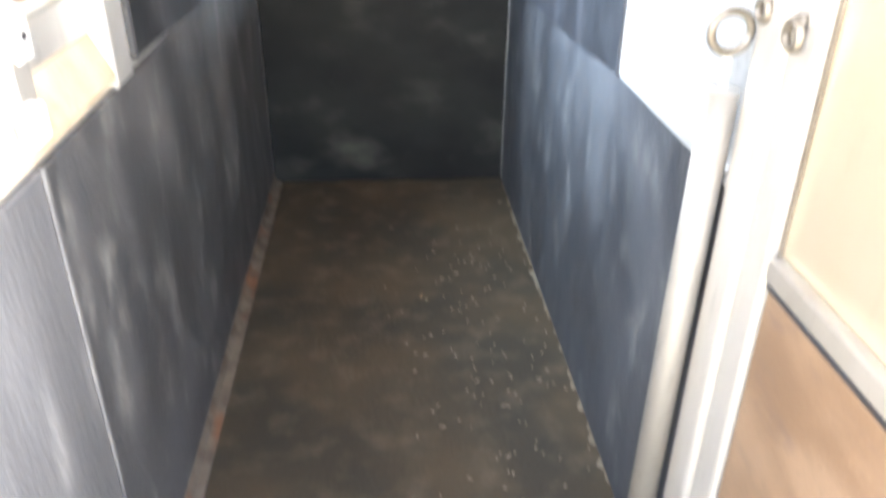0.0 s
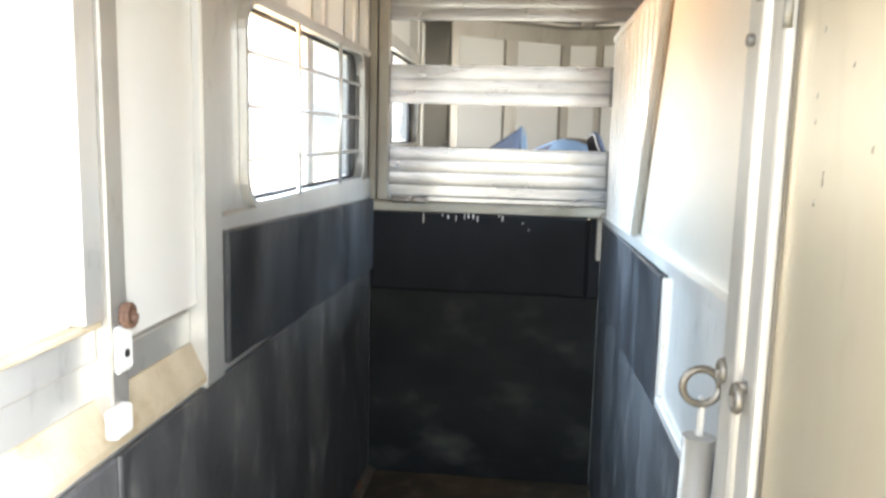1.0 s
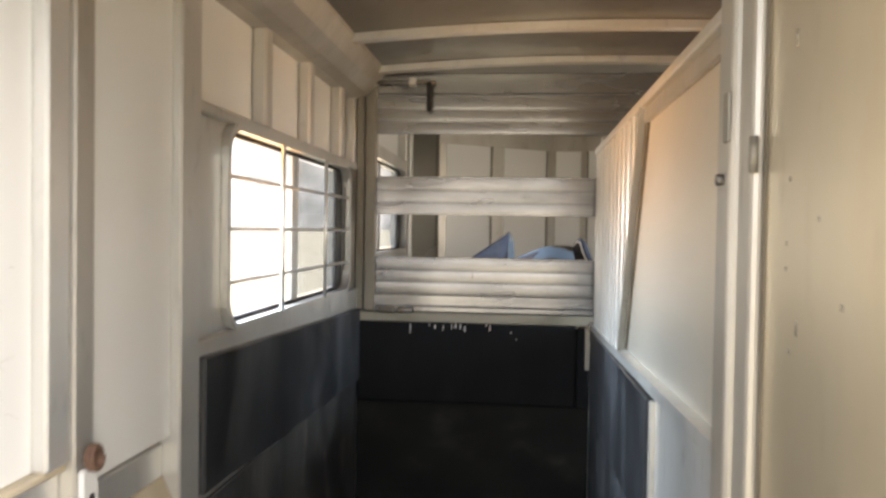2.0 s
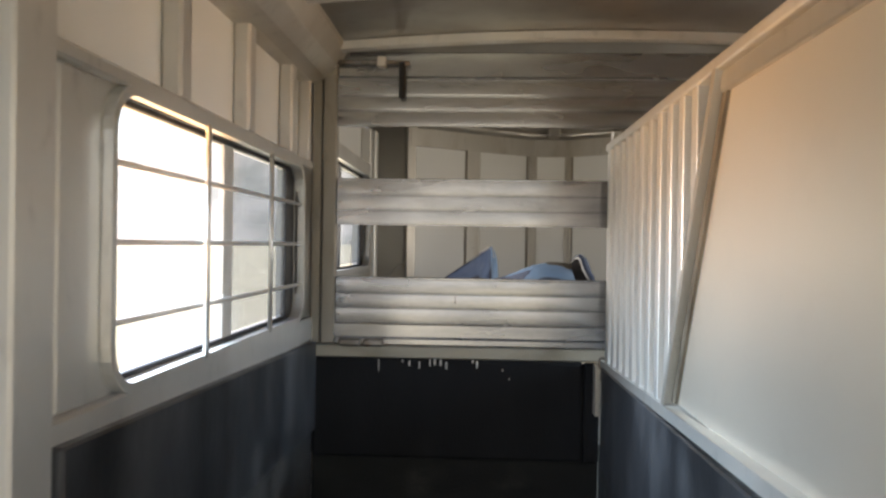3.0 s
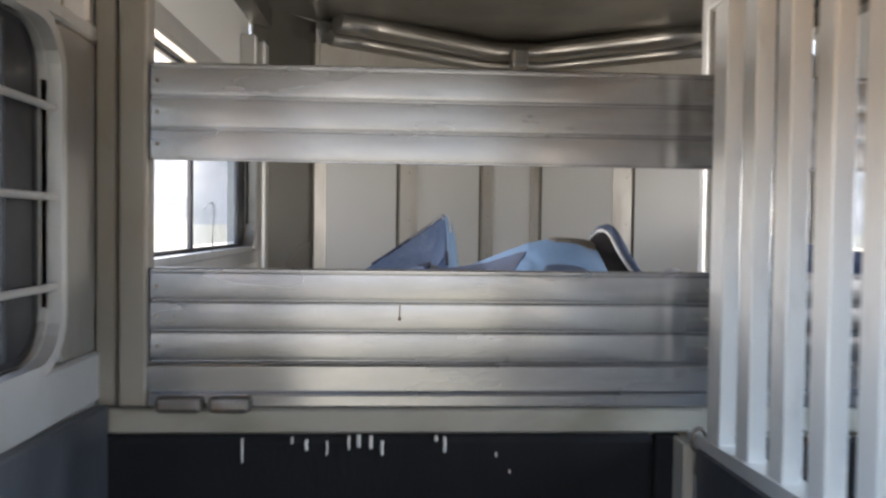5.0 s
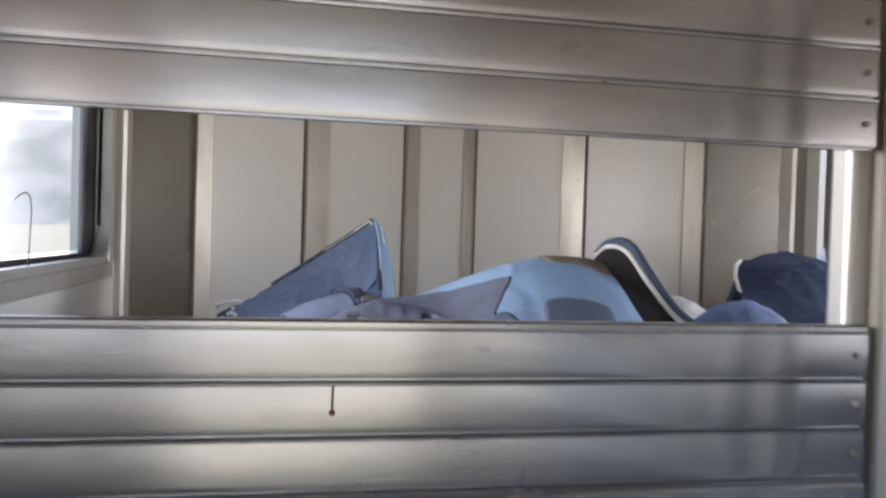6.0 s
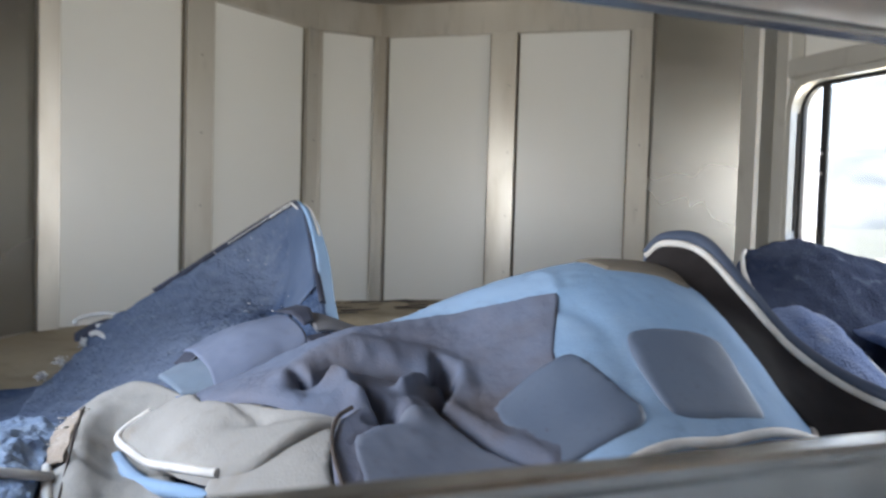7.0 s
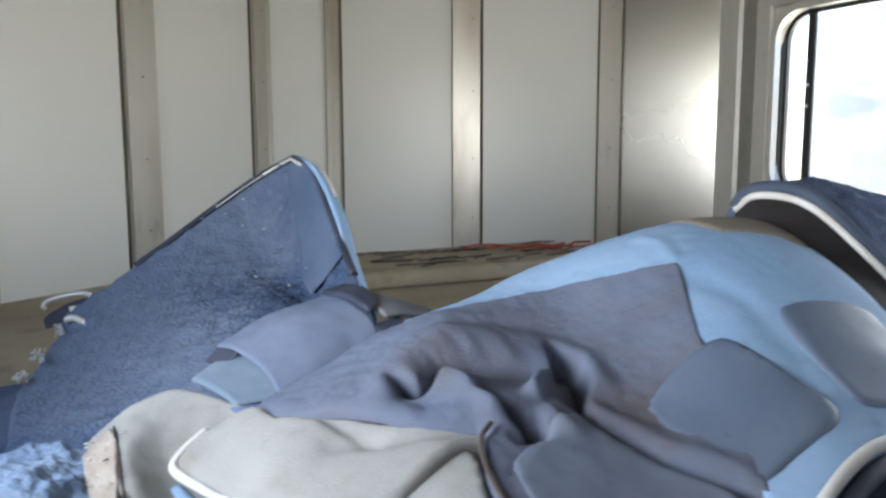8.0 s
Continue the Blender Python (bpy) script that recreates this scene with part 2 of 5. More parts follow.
def glass(name, tint, haze):
    m = bpy.data.materials.new(name)
    m.use_nodes = True
    n, l = m.node_tree.nodes, m.node_tree.links
    n.remove(n["Principled BSDF"])
    clear, gloss, dust, trans = n.new("ShaderNodeBsdfTransparent"), n.new("ShaderNodeBsdfGlossy"), n.new("ShaderNodeBsdfTranslucent"), n.new("ShaderNodeMixShader")
    clear.inputs[0].default_value = (*tint, 1)
    dust.inputs[0].default_value = (0.75, 0.76, 0.74, 1)
    gloss.inputs["Roughness"].default_value = 0.06
    top, noi, rng = n.new("ShaderNodeMixShader"), n.new("ShaderNodeTexNoise"), n.new("ShaderNodeMapRange")
    noi.inputs["Scale"].default_value = 7
    rng.inputs[3].default_value, rng.inputs[4].default_value = haze * 0.6, haze * 1.4
    l.new(noi.outputs[0], rng.inputs[0])
    l.new(rng.outputs[0], trans.inputs[0])
    l.new(clear.outputs[0], trans.inputs[1])
    l.new(dust.outputs[0], trans.inputs[2])
    top.inputs[0].default_value = 0.06
    l.new(trans.outputs[0], top.inputs[1])
    l.new(gloss.outputs[0], top.inputs[2])
    l.new(top.outputs[0], n["Material Output"].inputs[0])
    return m


GLASS = glass("dusty_glass", (0.62, 0.645, 0.66), 0.10)


# ---- mesh helpers ----
def add_box(bm, lo, hi, bevel=0.0, seg=1):
    """A box between two corners, with its edges rounded."""
    c = [(a + b) / 2 for a, b in zip(lo, hi)]
    s = [abs(b - a) for a, b in zip(lo, hi)]
    made = bmesh.ops.create_cube(bm, size=1, matrix=Matrix.Translation(c) @ Matrix.Diagonal((*s, 1)))["verts"]
    if bevel:
        edges = list({e for v in made for e in v.link_edges})
        bmesh.ops.bevel(bm, geom=edges, offset=min(bevel, min(s) * 0.45), segments=seg, profile=0.5, affect="EDGES")
    return bm


def box(lo, hi, bevel=0.0, seg=1):
    return add_box(bmesh.new(), lo, hi, bevel, seg)


def add_tube(bm, pts, r, n=10, caps=True):
    """A round tube along a line of points."""
    pts = [Vector(p) for p in pts]
    rings = []
    for i, p in enumerate(pts):
        d = (pts[min(i + 1, len(pts) - 1)] - pts[max(i - 1, 0)]).normalized()
        a = d.orthogonal().normalized() if i == 0 else (rings[-1][1] - d * rings[-1][1].dot(d)).normalized()
        b = d.cross(a)
        rings.append(([bm.verts.new(p + r * (a * math.cos(t) + b * math.sin(t))) for t in (2 * math.pi * k / n for k in range(n))], a))
    for (u, _), (v, _) in zip(rings, rings[1:]):
        for k in range(n):
            f = bm.faces.new((u[k], u[(k + 1) % n], v[(k + 1) % n], v[k]))
            f.smooth = True
    if caps:
        bm.faces.new(rings[0][0][::-1])
        bm.faces.new(rings[-1][0])
    return bm


def tube(pts, r, n=10):
    return add_tube(bmesh.new(), pts, r, n)


def add_prism(bm, outline, axis, a, b):
    """An outline of 2D points, swept along axis (0, 1, 2) from a to b; the outline's coordinates are the other two axes in order."""
    def at(p, v):
        q = list(p)
        q.insert(axis, v)
        return bm.verts.new(q)
    u, v = [at(p, a) for p in outline], [at(p, b) for p in outline]
    n = len(outline)
    for k in range(n):
        bm.faces.new((u[k], u[(k + 1) % n], v[(k + 1) % n], v[k]))
    bm.faces.new(u[::-1])
    bm.faces.new(v)
    bmesh.ops.recalc_face_normals(bm, faces=bm.faces[:])
    return bm


def prism(outline, axis, a, b):
    return add_prism(bmesh.new(), outline, axis, a, b)


def round_rect(a0, a1, b0, b1, r, n=6):
    out = []
    for cx, cy, t0 in ((a1 - r, b1 - r, 0), (a0 + r, b1 - r, 90), (a0 + r, b0 + r, 180), (a1 - r, b0 + r, 270)):
        out += [(cx + r * math.cos(radians(t0 + 90 * k / n)), cy + r * math.sin(radians(t0 + 90 * k / n))) for k in range(n + 1)]
    return out


def ring_x(outer, inner, x0, x1):
    """A frame in the y-z plane between two outlines of equally many points, from x0 to x1."""
    bm = bmesh.new()
    rows = [[bm.verts.new((x, *p)) for p in o] for x, o in ((x0, outer), (x1, outer), (x1, inner), (x0, inner))]
    n = len(outer)
    for i in range(4):
        u, v = rows[i], rows[(i + 1) % 4]
        for k in range(n):
            bm.faces.new((u[k], u[(k + 1) % n], v[(k + 1) % n], v[k]))
    bmesh.ops.recalc_face_normals(bm, faces=bm.faces[:])
    return bm


def mesh_of(name, bm, material):
    me = bpy.data.meshes.new(name)
    bm.to_mesh(me)
    bm.free()
    for m in material if isinstance(material, (list, tuple)) else (material,):
        me.materials.append(m)
    return me


def part(name, bm, material, parent, label=""):
    ob = new(name, mesh_of(name, bm, material))
    ob.parent = parent
    return tagged(ob, label)


def thing(name, bm, material, label="", category="", group="", kind=""):
    return tagged(new(name, mesh_of(name, bm, material) if bm else None), label, category, group, kind)


# ---- plan ----
XL, XR, XD = -0.44, 1.41, 0.49      # inner faces of the side walls, face of the divider
YG = 2.96                           # face of the slatted head gate
YR, YN = 0.25, 4.40                 # rear opening, start of the nose
ZT = 2.10                           # ceiling at the side walls
SILL, HEAD = 1.25, 1.71             # stall windows
Y1, Y2 = 1.58, 2.82
N1, N2, NS, NH = 3.15, 4.245, 1.37, 1.81   # nose windows
MID = (XL + XR) / 2

def wavy_plate(quad, x, thick, amp, nu=24, nv=24):
    """A thin sheet facing -x, with the slight waves of unbacked metal. quad: (y, z) of its four corners."""
    q = [Vector(p) for p in quad]
    bm = bmesh.new()
    rows = []
    for j in range(nv + 1):
        row = []
        for i in range(nu + 1):
            u, v = i / nu, j / nv
            p = q[0] * (1 - u) * (1 - v) + q[1] * u * (1 - v) + q[2] * u * v + q[3] * (1 - u) * v
            w = amp * (noise.noise(Vector((p.x * 3.2, p.y * 3.2, 1.7))) + 0.12 * noise.noise(Vector((p.x * 8, p.y * 8, 4.0))))
            row.append(bm.verts.new((x + w, p.x, p.y)))
        rows.append(row)
    for a, b in zip(rows, rows[1:]):
        for i in range(nu):
            bm.faces.new((a[i], a[i + 1], b[i + 1], b[i])).smooth = True
    add_prism(bm, [tuple(p) for p in q], 0, x + 2 * amp, x + thick)
    rim = rows[0] + [r[nu] for r in rows[1:]] + rows[nv][::-1][1:] + [r[0] for r in rows[::-1][1:-1]]
    deep = [bm.verts.new((x + thick * 0.8, v.co.y, v.co.z)) for v in rim]
    for k in range(len(rim)):
        k2 = (k + 1) % len(rim)
        bm.faces.new((rim[k], rim[k2], deep[k2], deep[k]))
    bmesh.ops.recalc_face_normals(bm, faces=bm.faces[:])
    for e in bm.edges:
        e.smooth = len(e.link_faces) == 2 and e.calc_face_angle(0.0) < 0.5
    return bm


# ---- outdoors ----
bm = bmesh.new()
bmesh.ops.create_grid(bm, x_segments=60, y_segments=60, size=400)
for v in bm.verts:
    d = v.co.length
    v.co.z = -0.45 + max(0, d - 25) * 0.012 * noise.noise(v.co * 0.02)
thing("ground", bm, GRASS, "dry pale grass field around the parked trailer", "ground", kind="structure")
bm = bmesh.new()
N = 72
ring = []
for k in range(N):
    a = 2 * math.pi * k / N
    p = Vector((math.cos(a), math.sin(a), 0))
    h = 60 + 45 * noise.noise(p * 2.1) + 15 * noise.noise(p * 9)
    ring.append([bm.verts.new(p * (330 + 40 * j) + Vector((0, 0, -8 + h * s))) for j, s in enumerate((0, 0.45, 0.85, 1.0, 0.3))])
for a, b in zip(ring, ring[1:] + ring[:1]):
    for j in range(4):
        bm.faces.new((a[j], b[j], b[j + 1], a[j + 1]))
thing("backdrop_hills", bm, HAZED_HILL, "hazy scrub covered hills far behind the field", "hills", kind="structure")

# ---- shell of the trailer ----
def wall_x(x0, x1, y0, y1, z0, z1, holes):
    """A side wall with thickness and rectangular openings (y0, y1, z0, z1), sorted along y."""
    bm = bmesh.new()
    y = y0
    for a, b, c, d in holes:
        add_box(bm, (x0, y, z0), (x1, a, z1))
        add_box(bm, (x0, a, z0), (x1, b, c))
        add_box(bm, (x0, a, d), (x1, b, z1))
        y = b
    return add_box(bm, (x0, y, z0), (x1, y1, z1))


holes = ((Y1, Y2, SILL, HEAD), (N1, N2, NS, NH))
wall_left = thing("wall_left", wall_x(XL - 0.09, XL - 0.055, YR, YN, -0.06, ZT + 0.03, holes), WHITE, "white panelled trailer side wall with aluminium ribs", "wall", kind="structure")
wall_right = thing("wall_right", wall_x(XR + 0.055, XR + 0.09, YR, YN, -0.06, ZT + 0.03, holes), WHITE, "white panelled trailer side wall with aluminium ribs", "wall", kind="structure")
floor = thing("floor", box((XL - 0.09, YR, -0.08), (XR + 0.09, YN, 0.0)), FLOOR, "worn brown-black stable floor matting with dirt", "floor", kind="structure")

# unseen door and lintel, added to keep rear light off the slats
wall_rear = thing("wall_rear", box((XD + 0.04, YR - 0.05, -0.06), (XR + 0.09, YR - 0.005, 2.16)), WHITE, "unseen rear door and lintel added to block light", "wall", kind="structure")
part("lintel", box((XL - 0.09, YR - 0.05, 2.03), (XD + 0.04, YR - 0.005, 2.16)), ALU, wall_rear)

# roof: a shallow arch with cross bows
def arch(x):
    u = (x - MID) / ((XR - XL) / 2 + 0.06)
    return ZT + 0.05 * (1 - u * u)


def add_arch(bm, y0, y1, drop, thick, n=24):
    xs = [XL - 0.09 + (XR - XL + 0.18) * k / n for k in range(n + 1)]
    lowr = [(x, arch(x) - drop) for x in xs]
    up = [(x, arch(x) - drop + thick) for x in reversed(xs)]
    return add_prism(bm, lowr + up, 1, y0, y1)


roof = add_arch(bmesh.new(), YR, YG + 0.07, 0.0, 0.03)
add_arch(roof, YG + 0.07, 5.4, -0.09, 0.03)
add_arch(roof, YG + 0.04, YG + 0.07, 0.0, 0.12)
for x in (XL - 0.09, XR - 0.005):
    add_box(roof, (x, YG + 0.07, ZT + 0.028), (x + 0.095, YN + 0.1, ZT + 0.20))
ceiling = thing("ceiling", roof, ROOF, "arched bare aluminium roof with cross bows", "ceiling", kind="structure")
for y in (0.39, 0.89, 1.39, 1.89, 2.39, 2.89):
    part("bow", add_arch(bmesh.new(), y - 0.022, y + 0.022, 0.028, 0.026), ALU, ceiling)
for s, x in ((1, XL), (-1, XR)):
    bm = bmesh.new()
    prof = [(x - s * 0.055, ZT - 0.10), (x - s * 0.01, ZT - 0.10), (x + s * 0.03, ZT - 0.085), (x + s * 0.07, ZT - 0.05), (x + s * 0.10, ZT + 0.0), (x + s * 0.105, ZT + 0.028), (x - s * 0.055, ZT + 0.026)]
    part("roof_rail", add_prism(bm, prof, 1, YR, YG + 0.05), WEATHERED_SHADE, ceiling)

# ---- side wall members (both sides alike, mirrored) ----
def member(lo, hi, s, x, material, parent, name, bevel=0.003):
    """A box whose first coordinate counts inwards from the wall face x."""
    part(name, box((x + s * lo[0], lo[1], lo[2]), (x + s * hi[0], hi[1], hi[2]), bevel), material, parent)


for s, x, wall in ((1, XL, wall_left), (-1, XR, wall_right)):
    # lower wall, mats
    member((-0.055, YR, 0.0), (-0.012, 1.40, 0.915), s, x, ALU, wall, "lower_wall")
    member((-0.055, 1.40, 0.0), (-0.012, YG + 0.05, 1.165), s, x, ALU, wall, "lower_wall")
    member((-0.012, YR, 0.0), (0.0, 0.970, 0.90), s, x, GREYED_LIT, wall, "rubber_mat", 0.004)
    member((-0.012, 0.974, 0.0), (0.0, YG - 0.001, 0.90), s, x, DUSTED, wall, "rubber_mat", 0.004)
    # ledge and the strip above it
    part("ledge", prism([(x + s * 0.002, 0.915), (x + s * 0.002, 0.928), (x - s * 0.030, 0.995), (x - s * 0.055, 0.995), (x - s * 0.055, 0.915)], 1, YR, 1.312), DUST, wall)
    member((-0.055, YR, 0.995), (-0.030, 1.312, 1.06), s, x, ALU, wall, "strip")
    member((-0.055, YR, 1.06), (-0.024, 0.961, 1.114), s, x, ALU, wall, "strip")
    member((-0.055, YR, 1.114), (-0.012, 0.961, 1.126), s, x, DUST, wall, "strip_top")
    member((-0.055, YR, 1.126), (-0.028, 0.902, ZT - 0.03), s, x, WHITE, wall, "white_panel")
    member((-0.055, 1.014, 1.075), (-0.014, 1.312, ZT - 0.03), s, x, WHITE, wall, "white_panel")
    # posts of the rear part
    member((-0.055, 0.902, 1.126), (-0.006, 0.959, ZT - 0.02), s, x, ALU, wall, "post_flange", 0.004)
    # inward face of the post: its shade is put into a darker colour
    member((-0.055, 0.961, 0.928), (0.0, 1.014, ZT - 0.02), s, x, WEATHERED_SHADE, wall, "post", 0.003)
    member((-0.055, 1.312, 0.90), (0.004, 1.405, ZT - 0.02), s, x, ALU, wall, "post", 0.004)
    # window section: sill rail, header rail, upright, ribs of the upper wall
    member((-0.055, 1.405, 1.165), (-0.004, YG + 0.05, SILL - 0.008), s, x, ALU, wall, "sill_rail", 0.004)
    member((-0.055, 1.405, HEAD + 0.008), (-0.006, YG + 0.05, HEAD + 0.032), s, x, ALU, wall, "header_rail", 0.004)
    member((-0.055, 1.45, SILL - 0.008), (-0.02, Y1 - 0.012, HEAD + 0.008), s, x, ALU, wall, "upright", 0.004)
    # far upright: the shade beside the window is put into its darker colour
    member((-0.055, Y2 + 0.012, SILL - 0.008), (-0.012, YG + 0.05, HEAD + 0.008), s, x, TARNISH_SHADE, wall, "upright", 0.004)
    for y in (1.855, 2.275, 2.695, 2.935):
        member((-0.055, y, HEAD + 0.032), (-0.014, y + 0.055, ZT - 0.05), s, x, ALU, wall, "rib", 0.006)
    # nose part
    member((-0.055, YG + 0.05, 1.0), (-0.012, YN, NS - 0.012), s, x, WHITE, wall, "nose_side_panel")
    member((-0.055, N2 + 0.012, NS - 0.012), (-0.005, N2 + 0.06, ZT - 0.05), s, x, ALU, wall, "nose_post", 0.005)
    member((-0.055, N2 + 0.09, 1.17), (0.012, YN + 0.01, ZT - 0.05), s, x, ALU, wall, "nose_post", 0.008)
    member((-0.055, YG + 0.05, NS - 0.05), (-0.006, YN - 0.1, NS - 0.012), s, x, ALU, wall, "nose_sill", 0.004)
    member((-0.055, YG + 0.05, NH + 0.012), (-0.006, YN - 0.1, NH + 0.06), s, x, ALU, wall, "nose_header", 0.004)

bm = bmesh.new()
rnd = random.Random(9)
for k in range(42):
    y, z, l = 0.70 + 0.15 * rnd.random(), 1.22 + 0.20 * rnd.random(), 0.010 + 0.022 * rnd.random()
    rise = 0.4 * rnd.gauss(0, 1) - 0.3
    add_tube(bm, [(XL - 0.0281, y + l * q, z + l * q * rise + 0.003 * math.sin(3.0 * q)) for q in (0.0, 0.35, 0.7, 1.0)], 0.00035, 4)
part("scuff_marks", bm, WEATHERED_SHADE, wall_left, "faint grey scuffs on the white panel")

# upper, thicker mats with a sagging lower edge
def upper_mat(x, s, y0, y1, z0, z1, sag, z1b=None):
    out = [(y0, z1), (y1, z1b or z1), (y1, z0 - 0.05)] + [(y1 + (y0 - y1) * k / 10, z0 - 0.05 * (1 - k / 10) - 0.003 * math.sin(k * 1.9) - sag * math.sin(math.pi * k / 10)) for k in range(1, 10)] + [(y0, z0)]
    bm = prism(out, 0, x, x + s * 0.022)
    bmesh.ops.bevel(bm, geom=bm.edges[:], offset=0.004, segments=1, affect="EDGES")
    return bm


part("upper_rubber_mat", upper_mat(XL - 0.008, 1, 1.410, YG - 0.015, 0.925, 1.212, 0.0, 1.160), SMOOTH, wall_left)
part("upper_rubber_mat", upper_mat(XR + 0.008, -1, 1.410, YG - 0.015, 0.93, 1.185, 0.015), RUBBER, wall_right)
part("floor_angle", prism([(XL, 0.0), (XL + 0.030, 0.0), (XL + 0.030, 0.005), (XL + 0.012, 0.014), (XL, 0.036)], 1, YR, YG), ANGLE, wall_left)
part("joint_strip", box((XL - 0.002, 0.968, 0.05), (XL + 0.003, 0.980, 0.90), 0.002), SCUFFM, wall_left, "scuffed joint strip between the mats")


# ---- windows ----
def window(name, s, x, y0, y1, z0, z1, pane_at, end, bars, label):
    """pane_at: the sliding pane's two ends along y, its leading edge first; end: whether a dark channel closes the far end."""
    ob = thing(name, None, None, label, "window", kind="structure")
    r = 0.07
    o, i = round_rect(y0 - 0.012, y1 + 0.012, z0 - 0.012, z1 + 0.012, r + 0.01), round_rect(y0 + 0.004, y1 - 0.004, z0 + 0.004, z1 - 0.004, r - 0.004)
    part("window_frame", ring_x(o, i, x - s * 0.034, x - s * 0.002), ALU, ob)
    o2, i2 = round_rect(y0 - 0.004, y1 + 0.004, z0 - 0.004, z1 + 0.004, r), round_rect(y0 + 0.013, y1 - 0.013, z0 + 0.013, z1 - 0.013, r - 0.012)
    part("window_gasket", ring_x(o2, i2, x - s * 0.046, x - s * 0.035), DARK, ob)
    o3, i3 = round_rect(y0 - 0.02, y1 + 0.02, z0 - 0.02, z1 + 0.02, 0.004), round_rect(y0 + 0.004, y1 - 0.004, z0 + 0.004, z1 - 0.004, r)
    part("window_flange", ring_x(o3, i3, x - s * 0.030, x - s * 0.022), ALU, ob)
    lead, tail_end = pane_at
    a, b = min(pane_at), max(pane_at)
    pane = part("pane", prism(round_rect(a, b, z0 + 0.02, z1 - 0.02, 0.02, 3), 0, x - s * 0.043, x - s * 0.039), GLASS, ob)
    pane.visible_shadow = False
    w = 0.034 if bars else 0.010
    part("pane_edge", box((x - s * 0.047, lead - w, z0 + 0.01), (x - s * 0.036, lead + w, z1 - 0.01), 0.002), ALU if bars else DARK, pane)
    if not end:
        for z in (1.585, 1.634):
            part("screw", tube([(x - s * 0.036, lead + 0.002, z), (x - s * 0.034, lead + 0.002, z)], 0.004, 8), TRIM, pane)
    if end:
        part("pane_end", box((x - s * 0.050, y1 - 0.092, z0 + 0.01), (x - s * 0.036, y1 - 0.014, z1 - 0.01), 0.002), DARK, pane)
    if bars:
        for y in (y0 + 0.39, y0 + 0.86):
            part("bar", tube([(x - s * 0.002, y, z0 - 0.002), (x - s * 0.002, y, z1 + 0.002)], 0.0065, 8), ALU, ob)
        for z in (z0 + 0.103, z0 + 0.226, z0 + 0.347):
            part("bar", tube([(x - s * 0.012, y0 - 0.01, z), (x - s * 0.012, y1 + 0.01, z)], 0.0055, 8), ALU, ob)
    return ob


window("window_1", 1, XL, Y1, Y2, SILL, HEAD, (2.20, Y2 - 0.02), True, True, "half-open sliding trailer window behind a grid of bars")
window("window_2", -1, XR, Y1, Y2, SILL, HEAD, (2.20, Y2 - 0.02), True, True, "half-open sliding trailer window behind a grid of bars")
nose_window = window("window_3", 1, XL, N1, N2, NS, NH, (3.62, N2 - 0.02), True, False, "sliding window with rounded aluminium frame in the nose")
part("wire", tube([(XL - 0.004, 3.605, 1.478), (XL + 0.002, 3.618, 1.490), (XL + 0.004, 3.640, 1.495), (XL + 0.004, 3.662, 1.488), (XL + 0.002, 3.676, 1.465), (XL - 0.002, 3.682, 1.42), (XL - 0.004, 3.684, 1.374)], 0.0012, 6), STEEL, nose_window, "thin bent wire hook")
window("window_4", -1, XR, N1, N2, NS, NH, (4.170, 3.60), False, False, "sliding window with rounded aluminium frame in the nose")

# ---- head wall below the gate ----
wall_head = thing("wall_head", box((XL - 0.012, YG + 0.02, 0.0), (XR + 0.012, YG + 0.06, 1.10)), ALU, "head wall of the stall covered in black rubber", "wall", kind="structure")
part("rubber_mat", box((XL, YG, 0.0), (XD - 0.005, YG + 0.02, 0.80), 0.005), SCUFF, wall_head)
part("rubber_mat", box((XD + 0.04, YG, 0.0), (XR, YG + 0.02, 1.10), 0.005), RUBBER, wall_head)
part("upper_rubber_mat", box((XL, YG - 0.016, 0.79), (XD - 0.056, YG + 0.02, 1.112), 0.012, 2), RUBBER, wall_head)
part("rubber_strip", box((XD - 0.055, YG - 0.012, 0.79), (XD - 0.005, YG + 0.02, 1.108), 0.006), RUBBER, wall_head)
part("sill_beam", box((XL, YG - 0.006, 1.112), (XR, YG + 0.07, 1.152), 0.004), BEAM, wall_head, "dull dusty aluminium beam")


